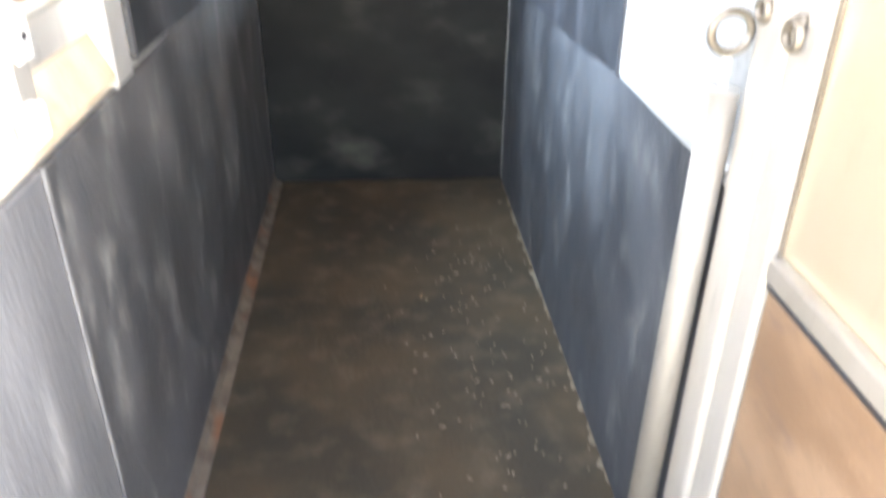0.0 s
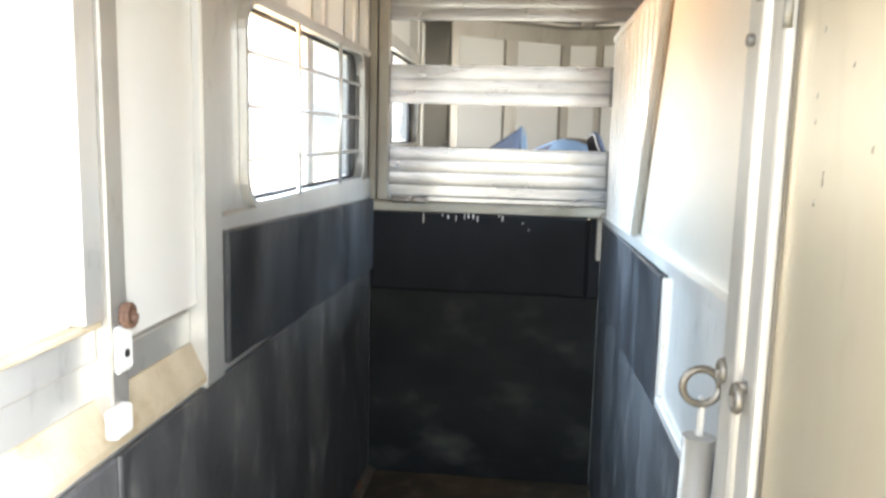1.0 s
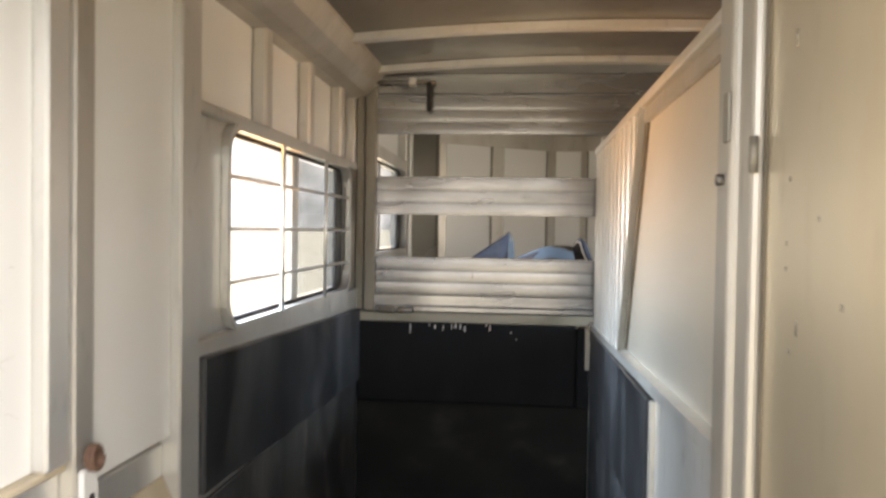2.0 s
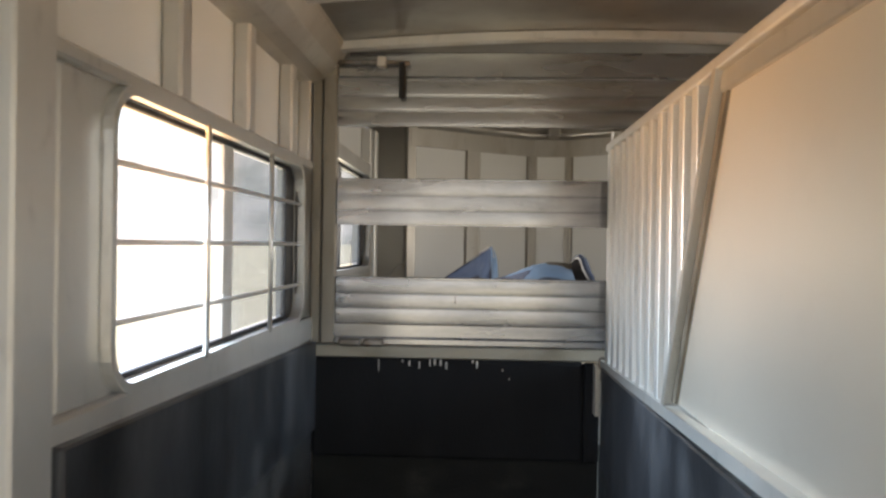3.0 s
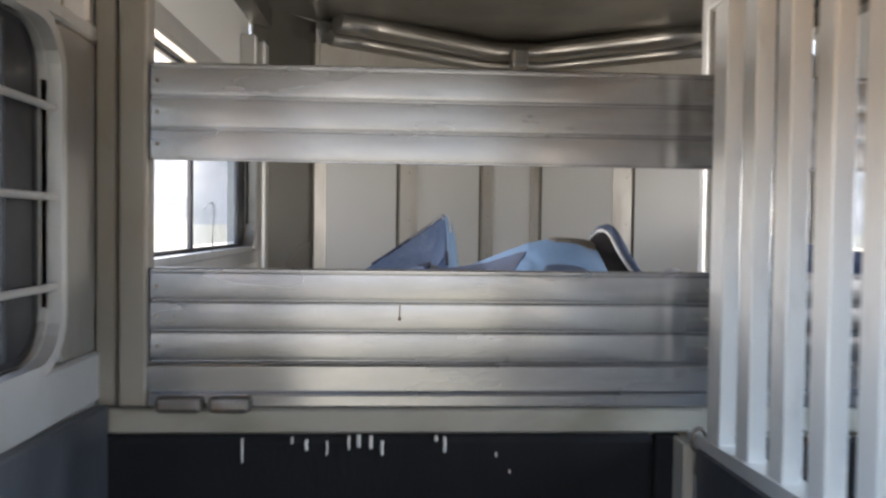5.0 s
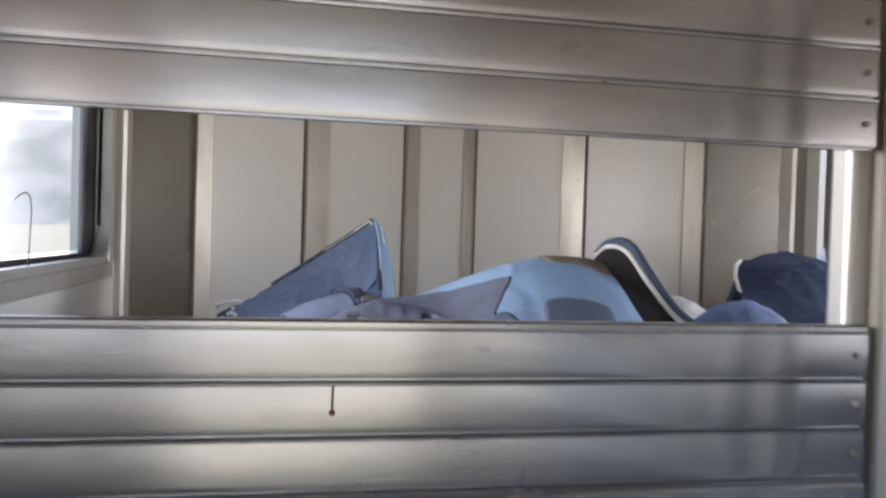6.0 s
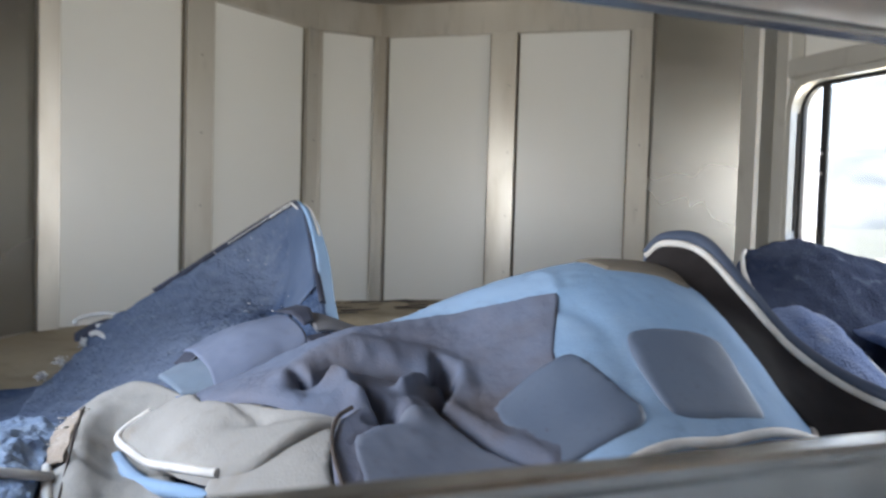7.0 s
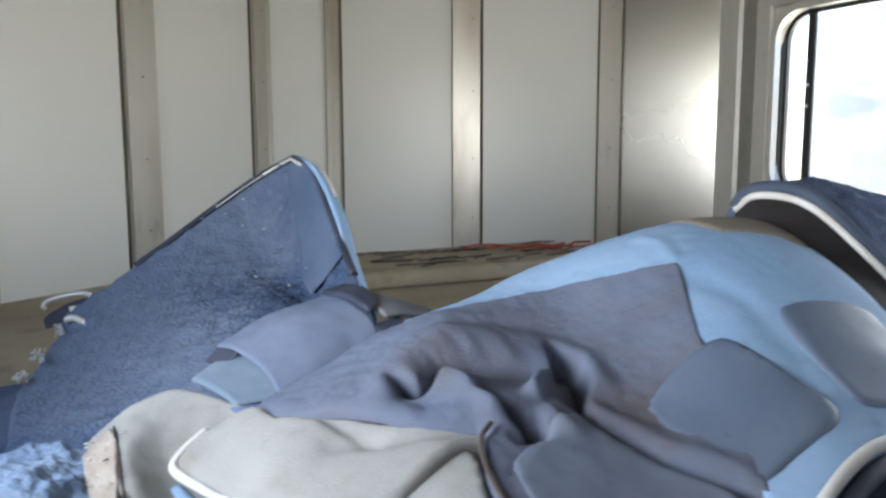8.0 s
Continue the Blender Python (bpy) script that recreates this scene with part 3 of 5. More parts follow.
# ---- slatted head gates ----
def slat(z0, z1, x0, x1, y, bulge):
    """A nearly flat pressed board: a sunk joint at its foot, a thin rolled lip at its head, slightly uneven along its length."""
    h = z1 - z0
    prof = [(0.0, 0.004), (0.0022, 0.004), (0.0026, -0.0006)]
    prof += [(0.0045 + (h - 0.0085) * k / 8, -0.0010 - bulge * math.sin(math.pi * k / 8)) for k in range(9)]
    prof += [(h - 0.0030, -0.0026), (h - 0.0012, -0.0028), (h - 0.0004, -0.0010), (h, 0.003)]
    m = 40
    bm = bmesh.new()
    front, back = [], []
    for i in range(m + 1):
        x = x0 + (x1 - x0) * i / m
        w = [0.00022 * noise.noise(Vector((x * 3.2, (z0 + q) * 9.0, 0.3))) for q, _ in prof]
        front.append([bm.verts.new((x, y - 0.002 + d + e, z0 + q)) for (q, d), e in zip(prof, w)])
        back.append([bm.verts.new((x, y + 0.012, z0)), bm.verts.new((x, y + 0.012, z1))])
    n = len(prof) - 1
    for a, b, c, d in zip(front, front[1:], back, back[1:]):
        for k in range(n):
            bm.faces.new((a[k], b[k], b[k + 1], a[k + 1])).smooth = True
        bm.faces.new((a[0], c[0], d[0], b[0]))
        bm.faces.new((a[n], b[n], d[1], c[1]))
        bm.faces.new((c[0], c[1], d[1], d[0]))
    for row, pair in ((front[0], back[0]), (front[m], back[m])):
        bm.faces.new(row + [pair[1], pair[0]])
    bmesh.ops.recalc_face_normals(bm, faces=bm.faces[:])
    for e in bm.edges:
        e.smooth = len(e.link_faces) == 2 and e.calc_face_angle(0.0) < 0.4
    return bm


def add_slats(g, zs, x0, x1):
    for a, b in zip(zs, zs[1:]):
        part("slat", slat(a, b, x0, x1, YG, 0.0007 if b < 1.4 else 0.0004), ALU_X, g)
    part("slat_rim", box((x0, YG - 0.004, zs[-1] - 0.003), (x1, YG + 0.012, zs[-1] + 0.005), 0.002), ALU_X, g)
    for z in [(a + b) / 2 for a, b in zip(zs, zs[1:])]:
        for x in (x0 + 0.010, x1 - 0.012):
            part("rivet", tube([(x, YG - 0.002, z), (x, YG - 0.0055, z)], 0.0032, 8), BRONZE, g)


def head_gate(x0, x1, post_top=2.06):
    g = thing("head_gate", None, None, "aluminium head gate of slatted panels with open gaps", "gate", "head gates")
    p0 = x0 + 0.07
    add_slats(g, (1.178, 1.2265, 1.274, 1.321, 1.368), p0 + 0.003, x1)
    add_slats(g, (1.541, 1.590, 1.639, 1.687), p0 + 0.003, x1)
    # post and flange: shade next to the wall is painted by darker metal
    part("post", box((x0 + 0.026, YG - 0.012, 1.155), (p0, YG + 0.03, post_top), 0.005, 2), TARNISH_SHADE, g)
    part("post_flange", box((x0 - 0.010, YG - 0.006, 1.155), (x0 + 0.022, YG + 0.03, post_top), 0.003), TARNISH_SHADE, g)
    part("post_channel", box((x0 + 0.022, YG + 0.002, 1.155), (x0 + 0.026, YG + 0.03, post_top)), DARK, g)
    part("slat_end", box((p0, YG - 0.0015, 1.226), (p0 + 0.003, YG + 0.01, 1.372)), DARK, g)
    part("slat_end", box((p0, YG - 0.0015, 1.542), (p0 + 0.003, YG + 0.01, 1.688)), DARK, g)
    part("post", box((x1 - 0.012, YG + 0.014, 1.155), (x1 + 0.018, YG + 0.045, 1.857), 0.006, 2), ALU, g)
    part("frame_rail", box((x0 + 0.03, YG - 0.010, 1.179), (x1, YG - 0.0035, 1.2225), 0.003), ALU_X, g)
    part("bottom_rail", box((p0, YG - 0.010, 1.154), (x1, YG + 0.02, 1.177), 0.004), ALU_X, g)
    return g


gate = head_gate(XL, 0.530)
for x, w in ((-0.354, 0.072), (-0.274, 0.066)):
    part("hinge", box((x, YG - 0.030, 1.149), (x + w, YG - 0.008, 1.174), 0.008, 2), STEEL, gate, "dark weathered hinge knuckle")
tagged(head_gate(0.55, XR - 0.005, 1.855), "aluminium head gate of the other stall with slats")
part("rust_run", tube([(0.0215, YG - 0.005, 1.318), (0.021, YG - 0.0055, 1.308), (0.021, YG - 0.0055, 1.298)], 0.0010, 6), RUST, gate)
part("rust_spot", tube([(0.021, YG - 0.002, 1.295), (0.021, YG - 0.0055, 1.295)], 0.0028, 8), RUST, gate)
upper = thing("upper_slat_panel", None, None, "slatted aluminium panel under the roof above the gates", "panel")
add_slats(upper, (1.861, 1.911, 1.958, 2.010), XL + 0.07, XR - 0.02)
part("top_rail", box((XL + 0.07, YG - 0.003, 2.018), (XR - 0.02, YG + 0.03, 2.10), 0.004), ALU_X, upper)

latch = thing("gate_latch", tube([(XL + 0.0, YG - 0.03, 2.062), (-0.135, YG - 0.03, 2.058)], 0.008, 8), STEEL, "steel latch rod with black handle above the gate", "latch")
part("latch_handle", box((-0.168, YG - 0.045, 1.945), (-0.148, YG - 0.028, 2.06), 0.006, 2), DARK, latch, "black plastic handle")
for x in (-0.40, -0.24):
    part("latch_bracket", box((x, YG - 0.04, 2.045), (x + 0.03, YG - 0.012, 2.08), 0.004), ALU, latch)

# pale glue runs on the rubber, a loose hook and strip beside the divider
GLUE = mat("dried_glue", (0.75, 0.74, 0.70), 0.6, 0.0, None, 40)
rnd = random.Random(3)
for x, z0, z1 in ((-0.222, 1.070, 1.108), (-0.145, 1.100, 1.110), (-0.122, 1.090, 1.106), (-0.091, 1.082, 1.104), (-0.056, 1.090, 1.112), (-0.041, 1.094, 1.114), (-0.022, 1.092, 1.112), (-0.004, 1.082, 1.104), (0.080, 1.104, 1.112), (0.094, 1.086, 1.110), (0.177, 1.078, 1.085), (0.198, 1.052, 1.057)):
    w = (0.002 + 0.0018 * rnd.random()) * (0.5 if x > 0.15 else 1.0)
    bm = tube([(x, YG - 0.017, z1), (x + 0.003 * (rnd.random() - 0.5), YG - 0.018, (z0 + z1) / 2), (x, YG - 0.018, z0)], w, 6)
    part("glue_run", bm, GLUE, wall_head)
part("strip", box((XD - 0.026, 2.900, 0.950), (XD - 0.009, YG - 0.012, 1.110), 0.002), DULL, wall_head, "pale metal strip")
hook = thing("snap_hook", tube([(XD - 0.006 + 0.012 * math.cos(t), YG - 0.070, 1.118 + 0.018 * math.sin(t)) for t in (2 * math.pi * k / 14 for k in range(13))], 0.0035, 8), STEEL, "dark steel snap hook hanging at the gate's foot", "hook")
part("hook_shank", tube([(XD - 0.006, YG - 0.070, 1.10), (XD - 0.008, YG - 0.068, 1.065)], 0.0045, 8), STEEL, hook)

# ---- divider ----
div = thing("divider", prism([(0.98, 0.0), (YG - 0.03, 0.0), (YG - 0.03, 1.108), (0.98, 1.175)], 0, XD + 0.008, XD + 0.032), ALU, "aluminium stall divider with sheet panel and vertical bars", "divider", kind="structure")
part("rubber_mat", box((XD - 0.004, 0.98, 0.0), (XD + 0.008, YG - 0.001, 0.85), 0.004), WORN, div)
part("upper_rubber_mat", upper_mat(XD + 0.012, -1, 1.54, 2.892, 0.845, 1.134, 0.012, 1.106), SMOOTH, div)
part("mat_rail", box((XD - 0.006, 0.98, 0.845), (XD + 0.012, 1.53, 0.868), 0.003), ALU, div)
part("mat_rail", box((XD - 0.004, 1.53, 0.85), (XD + 0.012, 1.545, 1.13), 0.003), ALU, div)
part("mid_rail", prism([(0.98, 1.163), (YG - 0.02, 1.100), (YG - 0.02, 1.122), (0.98, 1.190)], 0, XD - 0.006, XD + 0.036), ALU, div)
part("top_rail", box((XD - 0.004, 0.98, 1.776), (XD + 0.030, YG - 0.06, 1.800), 0.005, 2), ALU, div)


def strut_y(z):
    return 2.106 + (1.783 - 2.106) * (z - 1.155) / (1.762 - 1.155)


part("sheet_panel", wavy_plate([(0.98, 1.16), (strut_y(1.16), 1.16), (strut_y(1.78), 1.78), (0.98, 1.78)], XD + 0.020, 0.012, 0.0009), SHEET_WARM_LIT, div, "dull aluminium sheet with scuffs")
part("strut", prism([(strut_y(1.15) - 0.016, 1.15), (strut_y(1.15) + 0.005, 1.15), (strut_y(1.78) + 0.005, 1.78), (strut_y(1.78) - 0.016, 1.78)], 0, XD - 0.004, XD + 0.034), WEATHERED_SHADE, div)
part("sheet_trim", box((XD + 0.008, 1.020, 1.742), (XD + 0.022, strut_y(1.742) - 0.02, 1.776), 0.003), WEATHERED_SHADE, div)
part("sheet_trim", box((XD + 0.006, 0.980, 1.172), (XD + 0.022, 1.018, 1.776), 0.004), WEATHERED_SHADE, div)
# dark strip painted in for the strut's shaded side and its shadow
part("strut_channel", prism([(strut_y(1.16) - 0.040, 1.16), (strut_y(1.16) - 0.017, 1.16), (strut_y(1.776) - 0.017, 1.776), (strut_y(1.776) - 0.040, 1.776)], 0, XD + 0.013, XD + 0.024), GAP_SHADE, div, "dark strip painted as shade beside the strut")


def strut_z(y):
    return 1.12 if y > 2.12 else 1.152 + (2.106 - y) / 0.323 * 0.607


for k in range(11):
    y = 2.832 - 0.095 * k
    w = 0.046 if k == 0 else 0.038
    bm = prism([(y, strut_z(y)), (y + w, strut_z(y + w)), (y + w, 1.778), (y, 1.778)], 0, XD, XD + 0.026)
    bmesh.ops.bevel(bm, geom=bm.edges[:], offset=0.0016, segments=1, affect="EDGES")
    part("bar", bm, BARS, div)

bm = bmesh.new()
rnd = random.Random(21)
for k in range(46):
    y = 1.0 + 1.9 * k / 46
    if rnd.random() < 0.8:
        w = 0.004 + 0.012 * rnd.random() ** 2
        add_prism(bm, [(XD - 0.005, y), (XD - 0.005, y + 0.042), (XD - 0.005 - w * rnd.random(), y + 0.036), (XD - 0.005 - w, y + 0.018), (XD - 0.005 - w * rnd.random(), y + 0.004)], 2, 0.0, 0.004)
part("dirt_line", bm, CHAFF, floor, "dry straw-coloured dirt along the divider's foot")

bm = bmesh.new()
for k in range(150):
    x, y = 0.28 + 0.14 * rnd.gauss(0, 1), 1.85 + 0.45 * rnd.gauss(0, 1)
    if XL + 0.06 < x < XD - 0.02 and 0.6 < y < 2.9:
        a, l, w = rnd.random() * 6.3, 0.003 + 0.008 * rnd.random() ** 2, 0.0012 + 0.002 * rnd.random()
        c, d = math.cos(a), math.sin(a)
        add_prism(bm, [(x + c * l, y + d * l), (x - d * w, y + c * w), (x - c * l, y - d * l), (x + d * w, y - c * w)], 2, 0.0, 0.003)
thing("floor_debris", bm, CHAFF, "scattered pale chips of straw and dirt on the floor", "debris", kind="stuff")

# tail of the divider, with the butt bar hanging from it
tail = thing("divider_tail", wavy_plate([(0.40, 0.05), (0.826, 0.05), (0.826, 2.06), (0.40, 2.06)], XD + 0.012, 0.018, 0.0012, 16, 50), TAILS_WARM_LIT, "tail panel of the divider, sheet above and brown board below", "panel", kind="structure")
part("post", box((XD - 0.012, 0.90, 0.0), (XD + 0.04, 0.978, 2.06), 0.012, 3), DULL, tail)
part("post", box((XD - 0.004, 0.834, 0.0), (XD + 0.04, 0.898, 2.06), 0.008, 2), DULL, tail)
part("post_gap", box((XD + 0.008, 0.8265, 0.05), (XD + 0.03, 0.8335, 2.06)), GAP_SHADE, tail, "dark gap between post and sheet")
part("latch_plate", box((XD - 0.016, 0.905, 1.600), (XD - 0.010, 0.930, 1.665), 0.004, 2), TARNISH_SHADE, tail, "worn tan latch plate")
part("bolt", tube([(XD - 0.010, 0.937, 1.553), (XD - 0.021, 0.937, 1.553)], 0.008, 6), STEEL, tail, "dull steel bolt head")
part("hinge", tube([(XD - 0.003, 0.832, 1.555), (XD - 0.003, 0.832, 1.598)], 0.0055, 10), TARNISH_SHADE, tail, "welded hinge knuckle")
part("board", box((XD + 0.002, 0.40, 0.05), (XD + 0.012, 0.825, 0.770), 0.002), PLY, tail, "brown stained board")
part("cross_rail", box((XD - 0.008, 0.40, 0.788), (XD + 0.012, 0.825, 0.823), 0.005, 2), TARNISH_SHADE, tail)
part("cross_rail", box((XD - 0.004, 0.40, 0.775), (XD + 0.012, 0.825, 0.785), 0.003), DARK, tail)

bm = bmesh.new()
for y, z, l in ((0.745, 1.545, 0.006), (0.752, 1.475, 0.005), (0.751, 1.447, 0.005), (0.715, 1.392, 0.016), (0.735, 1.360, 0.006), (0.735, 1.700, 0.018), (0.66, 1.50, 0.005), (0.60, 1.42, 0.007)):
    add_tube(bm, [(XD + 0.0118, y, z), (XD + 0.0118, y + 0.001, z - l)], 0.0013, 6)
part("spots", bm, BRONZE, tail, "small brown spots and drips")
bar = thing("butt_bar", tube([(XD - 0.030, 0.998, 0.985), (XD - 0.038, 1.0, 0.06)], 0.0245, 18), TARNISH_SHADE, "aluminium butt bar hanging from a ring", "bar")
part("tang", box((XD - 0.034, 0.998, 0.98), (XD - 0.022, 1.012, 1.045), 0.003), ALU, bar)
ring_pts = [(XD - 0.032 + 0.027 * math.cos(t), 0.998, 1.062 + 0.027 * math.sin(t)) for t in (2 * math.pi * k / 20 for k in range(21))]
part("ring", tube(ring_pts, 0.006, 8), BRONZE, bar, "tarnished ring")
for y, z, r in ((0.955, 1.10, 0.013), (0.872, 1.088, 0.016)):
    eye = part("eye_bolt", tube([(XD - 0.016, y + r * math.cos(t), z + r * math.sin(t)) for t in (2 * math.pi * k / 14 for k in range(15))], 0.0055, 8), BRONZE, tail, "tarnished eye bolt")
    part("nut", tube([(XD - 0.004, y, z + r), (XD - 0.014, y, z + r)], 0.008, 6), BRONZE, eye)
# receiver of the butt bar on the side wall
rec = thing("bar_bracket", box((XL, 0.966, 1.036), (XL + 0.010, 1.012, 1.112), 0.004), WHITE, "white painted bracket with rusty ring on the wall post", "bracket")
coil = [(XL + 0.008 + 0.012 * k / 48, 0.991 + (0.014 + 0.001 * math.sin(k)) * math.cos(2 * math.pi * k / 16), 1.127 + 0.017 * math.sin(2 * math.pi * k / 16)) for k in range(49)]
part("rusty_ring", tube(coil, 0.0046, 8), RUST, rec, "rusty coiled ring")
part("pin_cup", box((XL - 0.002, 0.935, 0.940), (XL + 0.020, 0.988, 0.988), 0.006, 2), WHITE, rec)
part("pin_hole", tube([(XL + 0.009, 0.990, 1.066), (XL + 0.012, 0.990, 1.066)], 0.0065, 10), DARK, rec)

# ---- nose ----
NOSE = [(1.462, 4.43), (1.295, 4.69), (0.625, 5.175), (0.405, 5.175), (-0.30, 4.69), (-0.492, 4.43)]
bm = bmesh.new()
for (ax, ay), (bx, by) in zip(NOSE, NOSE[1:]):
    d = Vector((bx - ax, by - ay))
    nrm = Vector((d.y, -d.x)).normalized() * 0.03
    add_prism(bm, [(ax, ay), (bx, by), (bx + nrm.x, by + nrm.y), (ax + nrm.x, ay + nrm.y)], 2, 0.9, 2.28)
for f in bm.faces:
    f.normal_update()
wall_nose = thing("wall_nose", bm, ALU, "tapered aluminium nose wall with white panels", "wall", kind="structure")


def on_nose(i, u, out):
    """The plan point at u along the nose wall's stretch i, out metres in front of it."""
    a, b = Vector(NOSE[i]), Vector(NOSE[i + 1])
    d = (b - a)
    n = Vector((-d.y, d.x)).normalized()
    p = a + d * u
    return p + n * out


def nose_piece(name, i, u0, u1, z0, z1, out0, out1, material, label=""):
    q = [on_nose(i, u0, out0), on_nose(i, u1, out0), on_nose(i, u1, out1), on_nose(i, u0, out1)]
    part(name, prism([tuple(v) for v in q], 2, z0, z1), material, wall_nose, label)


ZD = 1.175
for i in (1, 3):
    for u0, u1 in ((0.052, 0.461), (0.557, 0.971)) if i == 1 else ((0.055, 0.466), (0.567, 0.963)):
        nose_piece("white_panel", i, u0, u1, ZD, 2.025, 0.002, 0.008, WHITE)
    for u0, u1 in ((-0.02, 0.052), (0.461, 0.557), (0.971, 1.0)) if i == 1 else ((0.0, 0.055), (0.466, 0.567), (0.963, 1.02)):
        nose_piece("post", i, u0, u1, ZD, 2.12, 0.0, 0.026, DULL)
    nose_piece("header", i, 0.0, 1.0, 2.018, 2.12, 0.0, 0.03, DULL)
    for u in (0.055, 0.457, 0.561, 0.967) if i == 1 else (0.059, 0.461, 0.571, 0.959):
        # panel gap, with the post's shadow line painted into the same dark strip
        nose_piece("gap", i, u - 0.004, u + 0.004, ZD, 2.018, 0.007, 0.0095, GAP_SHADE, "dark gap and painted shade line beside the panel")
for i, us in ((1, (0.012, 0.485, 0.965)), (3, (0.022, 0.515))):
    for u in us:
        for z in (1.30, 1.47, 1.66, 1.86):
            a, b = on_nose(i, u, 0.024), on_nose(i, u, 0.029)
            part("rivet", tube([(a.x, a.y, z + 0.02 * math.sin(9 * u + z)), (b.x, b.y, z + 0.02 * math.sin(9 * u + z))], 0.0026, 8), STEEL, wall_nose)
nose_piece("post", 2, -0.1, 0.13, ZD, 2.12, 0.0, 0.022, DULL)
nose_piece("post", 2, 0.885, 1.1, ZD, 2.12, 0.0, 0.022, DULL)
# centre piece: white stands in for bright light reflected on its metal
nose_piece("white_panel", 2, 0.13, 0.885, ZD, 2.025, 0.002, 0.008, WHITE)
nose_piece("header", 2, -0.1, 1.1, 2.018, 2.12, 0.0, 0.03, DULL)
for i in (0, 4):
    nose_piece("corner_sheet", i, 0.02, 0.98, ZD, 2.2, 0.0, 0.004, CORNER)

for out, z, r in ((0.035, 2.145, 0.030), (0.090, 2.195, 0.042)):
    line = [Vector((*on_nose(i, u, out), z)) for i, us in ((1, (0.04, 0.3, 0.6, 0.94)), (3, (0.06, 0.4, 0.7, 0.955))) for u in us]
    part("cove_trim", tube(line, r, 14), POLISH, wall_nose, "shiny rounded trim under the roof")
part("trim_joint", box((0.485, 5.0, 2.12), (0.555, 5.175, 2.20), 0.012, 2), POLISH, wall_nose, "folded trim joint")

deck = thing("deck", None, None, "dusty tan deck of the trailer's nose", "deck", kind="structure")
part("deck_board", prism([(XR, YG + 0.07), (XR, YN), (1.295, 4.69), (0.625, 5.173), (0.405, 5.173), (-0.30, 4.69), (XL, YN), (XL, YG + 0.07)], 2, 1.10, ZD), DECK, deck)

# ---- saddle pads and rugs piled on the deck ----
from mathutils.bvhtree import BVHTree
from mathutils.geometry import delaunay_2d_cdt


def net_at(net, u, v):
    """A smooth surface through a net of points; u along the rows, v across them, both 0 to 1."""
    def line(pts, t):
        n = len(pts) - 1
        i = min(int(t * n), n - 1)
        f = t * n - i
        p1, p2 = pts[i], pts[i + 1]
        p0 = pts[i - 1] if i else p1 * 2 - p2
        p3 = pts[i + 2] if i + 2 <= n else p2 * 2 - p1
        return 0.5 * ((2 * p1) + (p2 - p0) * f + (2 * p0 - 5 * p1 + 4 * p2 - p3) * f * f + (3 * p1 - p0 - 3 * p2 + p3) * f ** 3)
    return line([line([Vector(p) for p in row], u) for row in net], v)


def sheet(net, nu=44, nv=44, thick=0.010, rough=0.0016, grain=28.0, shape=None, over=None):
    """A padded cloth through the net, with thickness, soft wrinkles and, by shape(x, y), larger folds."""
    pts = [[net_at(net, i / nu, j / nv) for i in range(nu + 1)] for j in range(nv + 1)]
    nor = []
    for j in range(nv + 1):
        row = []
        for i in range(nu + 1):
            a = pts[j][min(i + 1, nu)] - pts[j][max(i - 1, 0)]
            b = pts[min(j + 1, nv)][i] - pts[max(j - 1, 0)][i]
            n = b.cross(a)
            n = n.normalized() if n.length > 1e-9 else Vector((0, 0, 1))
            row.append(n if n.z >= -0.2 else -n)
        nor.append(row)
    bm = bmesh.new()
    top, low = [], []
    for j in range(nv + 1):
        t, l = [], []
        for i in range(nu + 1):
            p, n = pts[j][i], nor[j][i]
            q = p + n * (rough * (noise.noise(p * grain) + 0.5 * noise.noise(p * grain * 2.7)))
            if shape:
                q = q + n * shape(p.x, p.y)
            if over:
                h = over.ray_cast(Vector((q.x, q.y, 2.0)), Vector((0, 0, -1)))[0]
                if h and h.z + 0.004 > q.z:
                    q.z = h.z + 0.004
            edge = min(i, nu - i, j, nv - j)
            th = thick * (0.45 if edge == 0 else 1.0)
            t.append(bm.verts.new(q - n * (thick * 0.25 if edge == 0 else 0)))
            l.append(bm.verts.new(q - n * th))
        top.append(t)
        low.append(l)
    for j in range(nv):
        for i in range(nu):
            bm.faces.new((top[j][i], top[j][i + 1], top[j + 1][i + 1], top[j + 1][i]))
            bm.faces.new((low[j][i], low[j + 1][i], low[j + 1][i + 1], low[j][i + 1]))
    for j in range(nv):
        bm.faces.new((top[j][0], top[j + 1][0], low[j + 1][0], low[j][0]))
        bm.faces.new((top[j][nu], low[j][nu], low[j + 1][nu], top[j + 1][nu]))
    for i in range(nu):
        bm.faces.new((top[0][i], low[0][i], low[0][i + 1], top[0][i + 1]))
        bm.faces.new((top[nv][i], top[nv][i + 1], low[nv][i + 1], low[nv][i]))
    bmesh.ops.recalc_face_normals(bm, faces=bm.faces[:])
    for f in bm.faces:
        f.smooth = True
    return bm


def along(net, uv, n=40, lift=0.002):
    """Points on a net's surface along a line of (u, v) pairs."""
    pts = []
    for k in range(n + 1):
        t = k / n * (len(uv) - 1)
        i = min(int(t), len(uv) - 2)
        f = t - i
        u, v = (uv[i][0] * (1 - f) + uv[i + 1][0] * f, uv[i][1] * (1 - f) + uv[i + 1][1] * f)
        pts.append(net_at(net, u, v) + Vector((0, 0, lift)))
    return pts


def tree_of(ob):
    return BVHTree.FromPolygons([v.co for v in ob.data.vertices], [p.vertices for p in ob.data.polygons])


